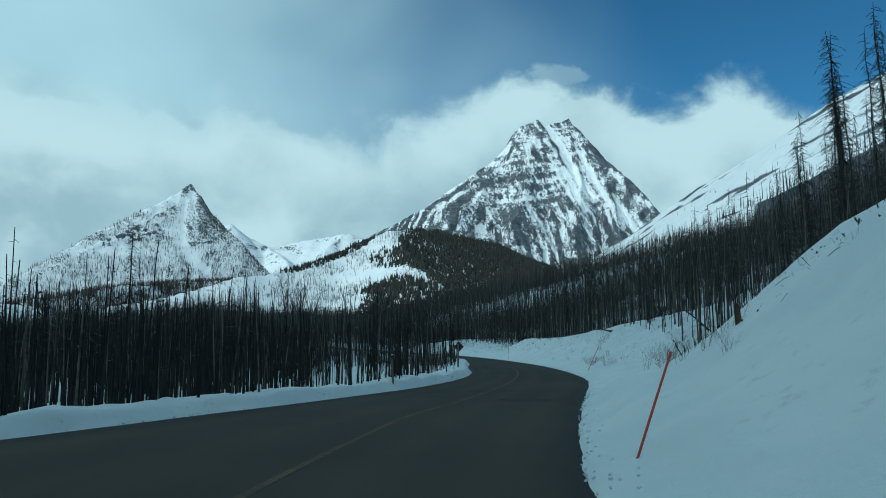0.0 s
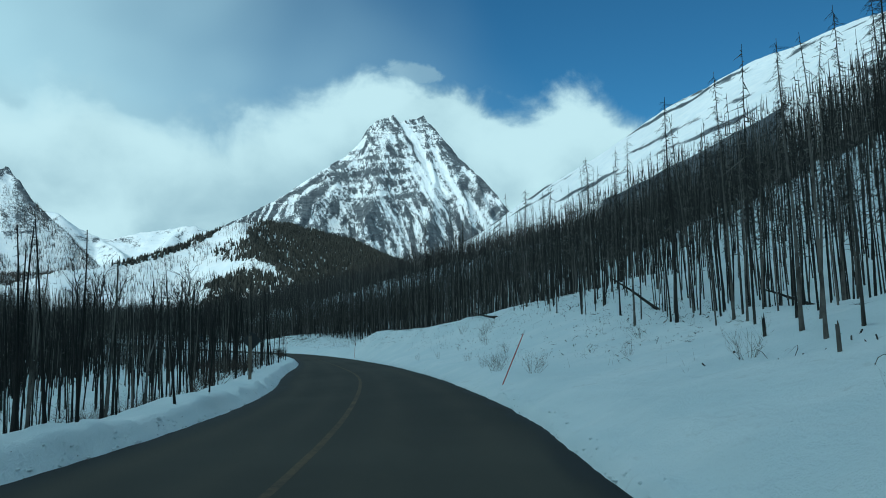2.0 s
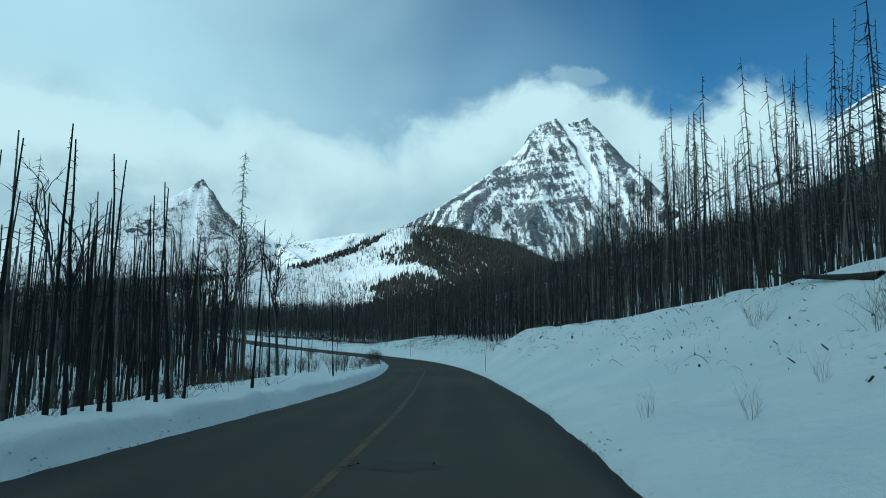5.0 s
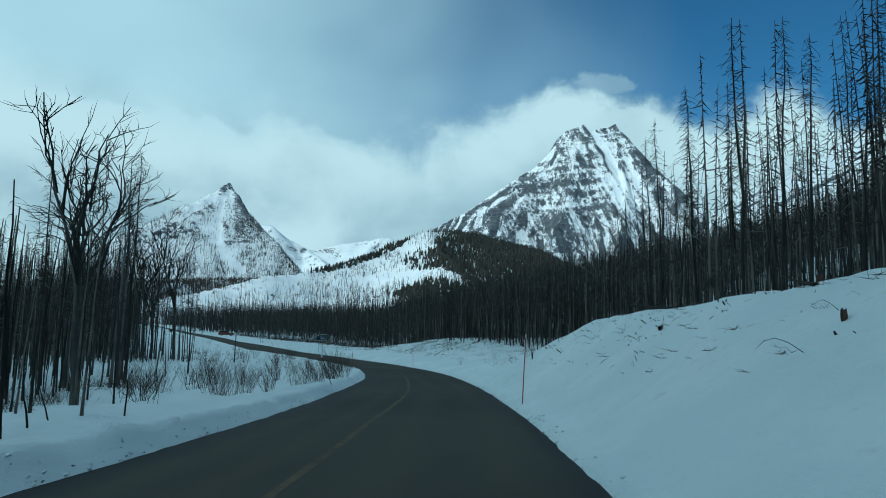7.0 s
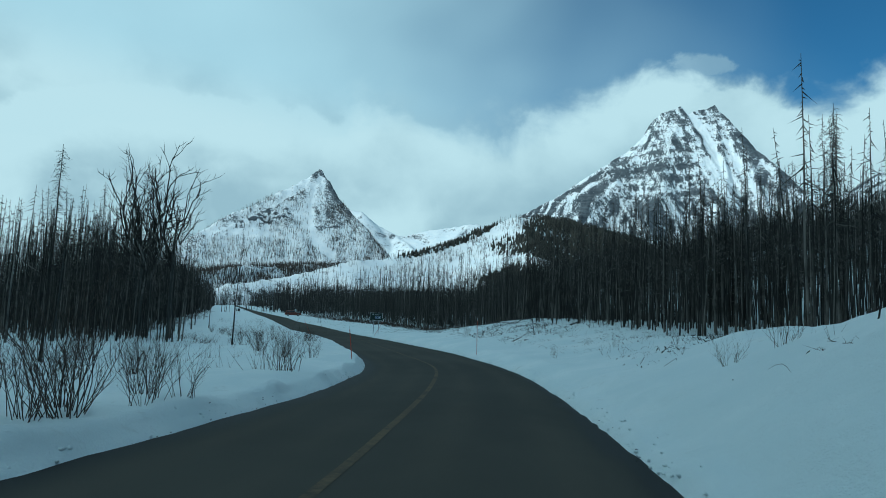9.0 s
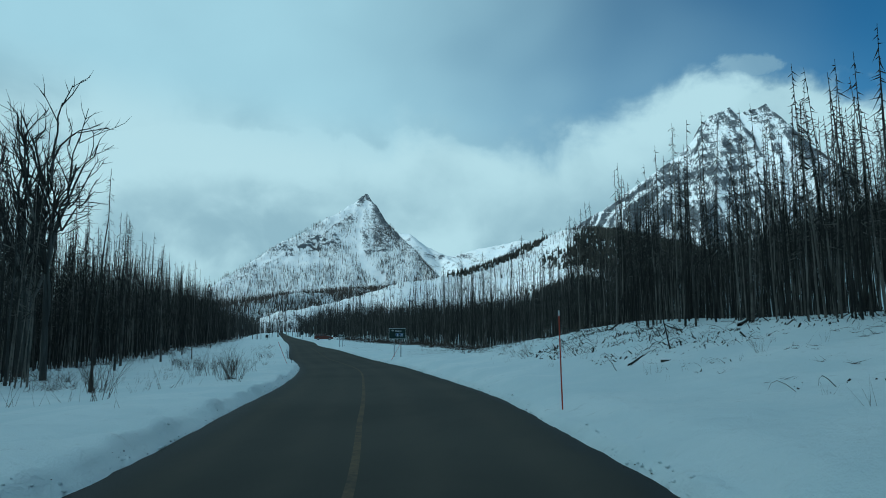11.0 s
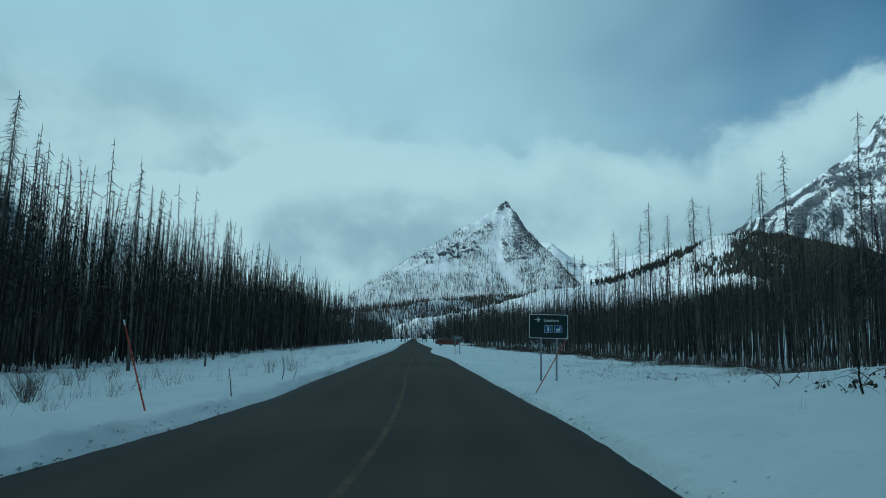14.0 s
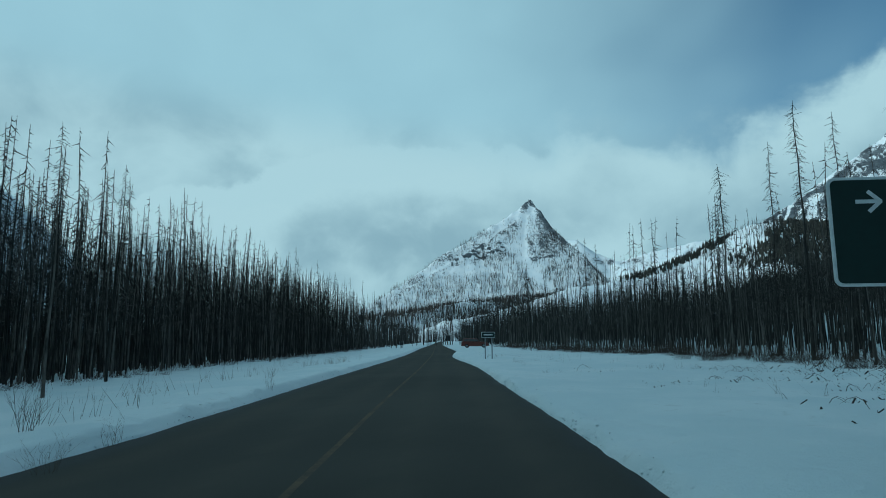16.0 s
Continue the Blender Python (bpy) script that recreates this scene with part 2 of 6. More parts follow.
ASPEN = bark_material("grey_poplar_bark", (0.050, 0.050, 0.048), (0.115, 0.112, 0.105), (0.20, 0.185, 0.17), 0.4)
TWIG = twig_material("dead_twigs", (0.019, 0.018, 0.017), (0.050, 0.046, 0.041))
CONIFER = twig_material("dark_conifer_needles", (0.020, 0.024, 0.022), (0.058, 0.058, 0.050))
WILLOW = twig_material("willow_stems", (0.036, 0.028, 0.025), (0.095, 0.070, 0.056))
GRIT = twig_material("dark_grit", (0.03, 0.03, 0.028), (0.10, 0.095, 0.085))
RUST = bark_material("rusty_burnt_wood", (0.05, 0.033, 0.028), (0.15, 0.08, 0.06), (0.2, 0.14, 0.11), 0.2)
EARTH = bark_material("bare_earth", (0.09, 0.075, 0.06), (0.22, 0.19, 0.16), (0.55, 0.55, 0.54), 1.2)
STRAW = twig_material("dry_stems", (0.060, 0.050, 0.042), (0.15, 0.125, 0.095))


# ---- plan: road edges, heights ----
LEFT_EDGE = [(-21, -14), (-13.5, 2), (-7.8, 12.9), (-5.3, 19), (-3.3, 23.6), (-1.5, 28.6), (0.4, 37), (1.45, 47), (1.55, 57), (1.75, 66), (2.2, 77),
             (2.25, 87), (1.8, 98), (1.1, 107), (0.2, 116), (-1.35, 124), (-4.3, 133), (-7.7, 141), (-10.5, 148), (-14.2, 156.5), (-18.4, 165.5),
             (-23.3, 175), (-30.3, 187), (-37.8, 201), (-47.2, 219), (-61, 245), (-84.5, 287), (-107, 328), (-180, 460), (-300, 680)]
RIGHT_EDGE = [(-2, -14), (0.4, 0), (1.9, 11.2), (2.9, 16.5), (4.1, 22.2), (5.75, 29.8), (6.55, 34), (7.2, 39), (7.9, 46.5), (8.6, 60), (8.8, 74), (8.4, 86),
              (7.95, 95), (7.1, 105), (5.75, 116), (3.3, 129), (0.16, 139.5), (-2.05, 146), (-5.8, 155), (-9.4, 163), (-14.4, 173.6), (-17.8, 180),
              (-23.4, 190.5), (-30.0, 202), (-38.5, 217), (-50.3, 236), (-65.5, 265), (-79.5, 289), (-101, 326), (-174, 456), (-294, 676)]
CENTRE_LINE = [(-8, -14), (-3.0, 2), (-1.6, 12), (-1.0, 16), (0.3, 21), (2.4, 30.8), (3.1, 35), (3.75, 40), (4.5, 47), (5.1, 55), (5.25, 68), (4.95, 82), (4.6, 91), (4.0, 104),
               (3.1, 112), (2.2, 118.5), (0.2, 128.5), (-4.0, 140), (-8.1, 150.4), (-15.4, 167.6), (-21.8, 179.7), (-27.6, 190), (-41.7, 216), (-56, 242), (-82, 288), (-104, 327), (-177, 458), (-297, 678)]


def curve_x(points, y):
    """x along a smooth line through the points, at y."""
    px, py = np.array(points, float).T
    slope = np.gradient(px, py)
    k = np.clip(np.searchsorted(py, y) - 1, 0, len(py) - 2)
    h = py[k + 1] - py[k]
    u = np.clip((y - py[k]) / h, 0, 1)
    return ((2 * u**3 - 3 * u**2 + 1) * px[k] + (u**3 - 2 * u**2 + u) * h * slope[k]
            + (-2 * u**3 + 3 * u**2) * px[k + 1] + (u**3 - u**2) * h * slope[k + 1])


def road_z(y):
    y = np.asarray(y, float)
    c = np.clip(y, 0, 190)
    z = (((-2.17768550e-09 * c + 1.24730247e-06) * c - 1.20785184e-04) * c - 1.61379338e-02) * c - 4.38343073e-02
    return z + 0.03 * np.clip(y - 190, 0, 420) - 0.016 * np.minimum(y, 0)


def value_noise(x, y, seed=0):
    """Smooth noise from -1 to 1 on a unit grid."""
    xi, yi = np.floor(x).astype(np.int64), np.floor(y).astype(np.int64)
    fx, fy = x - xi, y - yi
    fx, fy = fx * fx * (3 - 2 * fx), fy * fy * (3 - 2 * fy)

    def h(a, b):
        n = (a * 374761393 + b * 668265263 + seed * 974711) & 0xFFFFFFFF
        n = ((n ^ (n >> 13)) * 1274126177) & 0xFFFFFFFF
        return ((n ^ (n >> 16)) & 0xFFFF) / 32767.5 - 1

    return (h(xi, yi) * (1 - fx) + h(xi + 1, yi) * fx) * (1 - fy) + (h(xi, yi + 1) * (1 - fx) + h(xi + 1, yi + 1) * fx) * fy


def fractal(x, y, seed=0, octaves=4, gain=0.5):
    x, y = np.asarray(x, float), np.asarray(y, float)
    total, amp = 0 * (x + y), 1.0
    for k in range(octaves):
        total = total + amp * value_noise(x * 2**k + 17.3 * k, y * 2**k - 9.1 * k, seed + k)
        amp *= gain
    return total


def smooth(v, a, b):
    u = np.clip((v - a) / (b - a), 0, 1)
    return u * u * (3 - 2 * u)


BANK_Y = (-40, 0, 13, 17, 20, 24, 27, 35, 44, 57, 68, 77, 86, 92, 104, 112, 120, 126, 140, 152, 166, 176, 186, 200, 225, 260, 700)
BANK_H = (3.4, 4.6, 5.5, 5.05, 4.0, 2.8, 2.45, 2.3, 2.3, 2.8, 3.3, 3.1, 2.8, 2.9, 2.95, 2.1, 1.7, 1.6, 1.75, 2.45, 2.75, 2.0, 0.7, 0.45, 0.33, 0.3, 0.3)
BANK_W = (7, 6.5, 6.3, 6.3, 6.4, 6.6, 7, 8, 9, 9, 8.5, 6, 3.8, 3.3, 3.2, 3.4, 4.5, 6, 8.5, 10, 10, 10, 10, 10, 10, 10, 10)


def ground_z(x, y, rough=True):
    """Height of the snow; under the road it stays just below the asphalt."""
    x, y = np.asarray(x, float), np.asarray(y, float)
    base = road_z(y)
    r, l = x - curve_x(RIGHT_EDGE, y), curve_x(LEFT_EDGE, y) - x
    lip = fractal(x * 0.9, y * 0.9, 3, 3)
    h, w = np.interp(y, BANK_Y, BANK_H), np.interp(y, BANK_Y, BANK_W)
    right = (0.13 + 0.04 * lip) * smooth(r, 0, 0.25) + 0.30 * smooth(r, 0.15, 1.3) * smooth(h, 0.3, 1.5) + (h - 0.42) * smooth(r, 0.3, w * 1.35)
    hill = np.interp(y, (0, 110, 150, 230), (0.43, 0.43, 0.32, 0.22)) * np.clip(x - np.interp(y, (0, 110, 140, 160, 180, 200, 230, 300, 900), (23, 25, 22, 17, 12, 6, -8, -34, -60)), 0, 290)
    hill = hill - 0.5 * np.clip(x - 320, 0, 300)
    right = right + hill * smooth(r, 6, 40) + smooth(y, 50, 62) * (1 - smooth(y, 78, 92)) * 0.17 * np.clip(r - 5, 0, 12) + 0.03 * np.clip(r - 12, 0, 200)
    crest = np.interp(y, (0, 30, 80, 96, 150, 230), (0.30, 0.32, 0.34, 0.26, 0.22, 0.18)) * (1 + 0.25 * lip)
    drop = np.interp(y, (0, 40, 70, 82, 110, 150, 200), (1.6, 1.1, 0.85, 0.5, 0.35, 0.35, 0.4))
    left = crest * smooth(l, 0, 0.45) - (crest + drop) * smooth(l, np.interp(y, (0, 55, 80), (0.8, 0.9, 1.4)), np.interp(y, (0, 55, 80, 100), (4.2, 5.5, 12, 9))) - 0.012 * np.clip(l - 14, 0, 400)
    out = np.where(r > 0, right, np.where(l > 0, left, -0.06))
    if rough:
        off = np.maximum(r, l)
        far = smooth(off, 0.2, 3)
        out = out + far * (0.10 * fractal(x * 0.22, y * 0.22, 11, 3) + 0.035 * fractal(x * 1.3, y * 1.3, 21, 3))
        rim = smooth(off, 0.02, 0.35) * (1 - smooth(off, 1.2, 2.4))
        out = out + rim * (0.045 * fractal(x * 1.9, y * 1.9, 25, 3, 0.6) + 0.03 * np.abs(fractal(x * 1.3, y * 1.3, 27, 2)))
        out = out + smooth(r, 3, 9) * 0.09 * fractal(x * 0.75, y * 0.75, 31, 3)
        out = out + smooth(off, 60, 300) * 3.5 * fractal(x * 0.008, y * 0.008, 41, 3)
    return base + out


# ---- mesh helpers ----
def mesh_from(name, verts, faces, material, smooth_shade=False):
    """A mesh from an array of corners and an array of faces, all with as many corners."""
    me = bpy.data.meshes.new(name)
    verts, faces = np.asarray(verts, np.float32), np.asarray(faces, np.int32)
    n, k = faces.shape
    me.vertices.add(len(verts))
    me.vertices.foreach_set("co", verts.ravel())
    me.loops.add(n * k)
    me.loops.foreach_set("vertex_index", faces.ravel())
    me.polygons.add(n)
    me.polygons.foreach_set("loop_start", np.arange(0, n * k, k, dtype=np.int32))
    me.polygons.foreach_set("use_smooth", np.full(n, smooth_shade))
    me.update(calc_edges=True)
    me.materials.append(material)
    return me


def grid_mesh(name, X, Y, Z, material, smooth_shade=True):
    r, c = X.shape
    i = np.arange(r * c).reshape(r, c)
    faces = np.stack([i[:-1, :-1], i[:-1, 1:], i[1:, 1:], i[1:, :-1]], -1).reshape(-1, 4)
    return mesh_from(name, np.stack([X, Y, Z], -1).reshape(-1, 3), faces, material, smooth_shade)


def part(name, bm, material, parent=None, label=""):
    """One mesh object from a bmesh, under a thing or a part."""
    me = bpy.data.meshes.new(name)
    bm.to_mesh(me)
    bm.free()
    me.materials.append(material)
    ob = new(name, me)
    ob.parent = parent
    return tagged(ob, label)


def part_mesh(name, me, parent=None, label=""):
    ob = new(name, me)
    ob.parent = parent
    return tagged(ob, label)


def thing(name, label, category, m=None, group=""):
    ob = new(name)
    ob.empty_display_size = 0.2
    if m is not None:
        ob.matrix_basis = m
    return tagged(ob, label, category, group)


def tube(bm, points, radii, sides=8, cap=True):
    """A tapered tube along points."""
    rings = []
    for k, p in enumerate(points):
        a, b = Vector(points[max(k - 1, 0)]), Vector(points[min(k + 1, len(points) - 1)])
        q = (b - a).to_track_quat("Z", "Y")
        rings.append([bm.verts.new(Vector(p) + q @ Vector((radii[k] * math.cos(t), radii[k] * math.sin(t), 0)))
                      for t in (2 * math.pi * j / sides for j in range(sides))])
    for lo, hi in zip(rings, rings[1:]):
        for j in range(sides):
            bm.faces.new((lo[j], lo[(j + 1) % sides], hi[(j + 1) % sides], hi[j]))
    if cap:
        bm.faces.new(rings[-1])
        bm.faces.new(rings[0][::-1])
    return bm


def box(bm, size, at=(0, 0, 0), bevel=0.0, segments=2):
    made = bmesh.ops.create_cube(bm, size=1, matrix=Matrix.Translation(at) @ Matrix.Diagonal((*size, 1)))
    if bevel:
        edges = list({e for v in made["verts"] for e in v.link_edges})
        bmesh.ops.bevel(bm, geom=edges, offset=bevel, segments=segments, affect="EDGES", profile=0.5)
    return bm


# ---- ground, road, yellow line ----
def build_ground():
    ys = np.concatenate([np.arange(-260, -12, 6), np.arange(-12, 212, 0.25), np.arange(215, 345, 1.2), np.arange(345, 700, 9), np.arange(700, 4900, 70)])
    near = np.concatenate([[0, 0.05, 0.11, 0.18, 0.26, 0.36, 0.47, 0.6, 0.75, 0.92, 1.1, 1.3], np.arange(1.55, 8, 0.4), np.arange(8, 30, 1.1), np.arange(30, 80, 4), np.arange(80, 330, 16), [360, 420, 520, 700, 1000, 1500, 2200]])
    le, re = curve_x(LEFT_EDGE, ys), curve_x(RIGHT_EDGE, ys)
    ragged = smooth(ys, -12, 0) * (1 - smooth(ys, 230, 300))
    re = re + ragged * (0.04 * fractal(ys * 0.5, ys * 0 + 3.3, 51, 3) + 0.025 * fractal(ys * 2.3, ys * 0 + 1.1, 52, 2))
    le = le + ragged * (0.03 * fractal(ys * 0.5, ys * 0 + 7.3, 53, 2) + 0.025 * fractal(ys * 2.3, ys * 0 + 5.1, 54, 2))
    X = np.concatenate([le[:, None] - near[None, ::-1], re[:, None] + near[None, :]], 1)
    Y = np.repeat(ys[:, None], X.shape[1], 1)
    # the lip is measured from the ragged edge
    shift = np.concatenate([np.repeat((curve_x(LEFT_EDGE, ys) - le)[:, None], len(near), 1), np.repeat((curve_x(RIGHT_EDGE, ys) - re)[:, None], len(near), 1)], 1)
    Z = ground_z(X + shift, Y)
    k = len(near)
    Z[:, k - 1] = Z[:, k] = road_z(ys) - 0.06
    tagged(new("ground", grid_mesh("ground", X, Y, Z, SNOW)), "deep wind-packed snow with soft drifts beside the road", "snow", kind="structure")


def road_surface(X, Y):
    """Height of the crowned asphalt."""
    le, re = curve_x(LEFT_EDGE, Y.ravel()).reshape(Y.shape) - 0.9, curve_x(RIGHT_EDGE, Y.ravel()).reshape(Y.shape) + 0.9
    u = (X - le) / (re - le)
    return road_z(Y) + 0.05 * (1 - (2 * u - 1) ** 2) - 0.05 + 0.006 * fractal(X * 0.4, Y * 0.4, 61, 2)


def build_road():
    ys = np.concatenate([np.arange(-14, 240, 0.4), np.arange(240, 660, 4)])
    le, re = curve_x(LEFT_EDGE, ys) - 0.9, curve_x(RIGHT_EDGE, ys) + 0.9
    u = np.linspace(0, 1, 45)
    X = le[:, None] * (1 - u) + re[:, None] * u
    Y = np.repeat(ys[:, None], len(u), 1)
    me = grid_mesh("road", X, Y, road_surface(X, Y), ASPHALT)
    mid = curve_x(CENTRE_LINE, ys)[:, None]
    off = np.minimum(X - le[:, None], re[:, None] - X) - 0.9 + 0.12 * fractal(X * 0.7, Y * 0.7, 67, 3)
    wet = 1 - smooth(off, 0.12, np.where(X < mid, 0.75, 0.38))
    lane = np.where(X < mid, (mid - X) / np.maximum(mid - le[:, None] - 0.9, 1), (X - mid) / np.maximum(re[:, None] - 0.9 - mid, 1))
    track = np.exp(-((lane - 0.27) / 0.10) ** 2) + np.exp(-((lane - 0.72) / 0.10) ** 2)
    for name, values in (("wet", wet), ("worn", track)):
        me.attributes.new(name, "FLOAT", "POINT").data.foreach_set("value", np.asarray(values, np.float32).ravel())
    tagged(new("road", me), "dry dark grey asphalt road with damp edges between snow banks", "road", kind="structure")
    w = np.array([-0.06, 0.06])
    X = mid + w
    Y = np.repeat(ys[:, None], 2, 1)
    tagged(new("trim", grid_mesh("trim", X, Y, road_surface(X, Y) + 0.004, YELLOW)), "faded yellow centre line worn into the asphalt", "road marking", kind="structure")
    # dark repair patches laid across the lane
    for x, y, long, wide, turn in ((2.4, 21.4, 3.2, 0.42, 4), (3.9, 24.4, 1.6, 0.5, -8), (0.2, 23.0, 1.8, 1.3, 12), (-3.4, 15.6, 3.0, 0.35, 20),  (5.9, 64, 1.2, 0.9, 0)):
        u, v = np.meshgrid(np.linspace(-1, 1, 17), np.linspace(-1, 1, 5))
        edge = 1 + 0.22 * fractal(u * 3 + x, v * 1.2 + y, 63, 3)
        u, v = u * edge * long / 2, v * edge * np.sqrt(1 - 0.75 * u * u) * wide / 2
        c, d = math.cos(radians(turn)), math.sin(radians(turn))
        X, Y = x + c * u - d * v, y + d * u + c * v
        Z = road_surface(X, Y) + 0.004
        tagged(new("asphalt_patch", grid_mesh("asphalt_patch", X, Y, Z, TAR)), "dark ragged repair patch in the asphalt", "road patch", kind="structure")


build_ground()
build_road()


# ---- mountains ----
def roofs(X, Y, ridges, fall, warp, cell, seed):
    """Height as the highest of many roof-like ridges, their lines a little crooked; and the distance to the nearest of the first two."""
    Z, crest = np.full(X.shape, -1e9), np.full(X.shape, 1e9)
    wx = X + warp * fractal(X / cell, Y / cell, seed + 5, 4)
    wy = Y + warp * fractal(X / cell, Y / cell, seed + 9, 4)
    for number, (line, steep) in enumerate(ridges):
        for (ax, ay, az), (bx, by, bz) in zip(line, line[1:]):
            dx, dy = bx - ax, by - ay
            u = np.clip(((wx - ax) * dx + (wy - ay) * dy) / (dx * dx + dy * dy), 0, 1)
            dist = np.hypot(wx - ax - u * dx, wy - ay - u * dy)
            Z = np.maximum(Z, az + u * (bz - az) - steep * fall * dist)
            if number < 2:
                crest = np.minimum(crest, dist)
    return Z, crest


def set_back(ob, k):
    """Moves a far thing k times farther off from the start of the road, and makes it as much larger."""
    ob.matrix_basis = Matrix.Translation((0, 0, 1.4 - 1.4 * k)) @ Matrix.Scale(k, 4)
    return ob


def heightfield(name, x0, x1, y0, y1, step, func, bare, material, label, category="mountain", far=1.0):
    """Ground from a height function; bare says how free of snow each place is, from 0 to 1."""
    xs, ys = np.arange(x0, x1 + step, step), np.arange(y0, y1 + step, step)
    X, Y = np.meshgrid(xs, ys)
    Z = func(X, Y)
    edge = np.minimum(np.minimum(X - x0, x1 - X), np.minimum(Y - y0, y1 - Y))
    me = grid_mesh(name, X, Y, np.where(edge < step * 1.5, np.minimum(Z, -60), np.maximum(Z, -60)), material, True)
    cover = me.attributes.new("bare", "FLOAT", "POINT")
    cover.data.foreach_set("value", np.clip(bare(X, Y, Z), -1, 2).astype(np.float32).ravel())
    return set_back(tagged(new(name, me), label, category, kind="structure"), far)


def polar(az, dist, el):
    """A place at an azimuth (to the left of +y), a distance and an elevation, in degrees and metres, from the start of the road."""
    a = radians(az)
    return (-dist * math.sin(a), dist * math.cos(a), 1.4 + dist * math.tan(radians(el)))


def bearing(p, q, d):
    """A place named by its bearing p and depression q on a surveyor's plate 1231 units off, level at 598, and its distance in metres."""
    return polar(0.45 - math.degrees(math.atan((p - 784) / 1231)), d, math.degrees(math.atan((598 - q) / math.hypot(1231, p - 784))))


def plate(X, Y, Z):
    """Bearing across and down on the same plate, of places in the world."""
    c, s = math.cos(radians(0.45)), math.sin(radians(0.45))
    ahead, right = Y * c - X * s, X * c + Y * s
    return 784 + 1231 * right / np.maximum(ahead, 1), 598 - 1231 * (Z - 1.4) / np.maximum(ahead, 1)


def window(v, a, b, soft):
    return smooth(v, a - soft, a + soft) * (1 - smooth(v, b - soft, b + soft))


def steep_bare(X, Y, Z, a, b):
    """Bare where the ground is steep."""
    gy, gx = np.gradient(Z, Y[1, 0] - Y[0, 0], X[0, 1] - X[0, 0])
    return smooth(np.hypot(gx, gy), a, b)


# -- the two-headed mountain
BIG_SKY = [(560, 470), (640, 425), (706, 391), (725, 380), (754, 363), (772, 350), (802, 329), (840, 304), (870, 283), (895, 259), (905, 248), (914, 230), (927, 218), (947, 210), (963, 204),
           (974, 216), (988, 212), (1003, 208), (1012, 202), (1017, 211), (1027, 218), (1039, 228), (1049, 241), (1055, 258), (1069, 277), (1090, 290), (1105, 302), (1118, 315), (1130, 327),
           (1145, 342), (1160, 357), (1175, 377), (1230, 430)]


def big_form(X, Y):
    head, back = bearing(963, 204, 3800), bearing(1012, 202, 3920)
    crest = [bearing(p, q, np.interp(p, (560, 706, 905, 963, 1012, 1230), (3350, 3520, 3740, 3800, 3920, 3620))) for p, q in BIG_SKY]
    ridges = [
        (crest[:15], 1.0), (crest[14:], 1.0),
        ([head, bearing(952, 250, 3660), bearing(938, 300, 3520), bearing(930, 352, 3320), bearing(905, 410, 3080)], 1.1),
        ([bearing(905, 248, 3740), bearing(880, 300, 3580), bearing(842, 352, 3380), bearing(800, 392, 3150), bearing(740, 430, 2900)], 1.1),
        ([back, bearing(1022, 262, 3760), bearing(1034, 320, 3580), bearing(1030, 380, 3320), bearing(1015, 430, 3080)], 1.15),
        ([bearing(1055, 258, 3860), bearing(1080, 320, 3680), bearing(1095, 370, 3450), bearing(1100, 420, 3200)], 1.1),
        ([bearing(1105, 302, 3800), bearing(1126, 352, 3620), bearing(1146, 400, 3400)], 1.1),
    ]
    return roofs(X, Y, ridges, 1.55, 8, 110, 101)


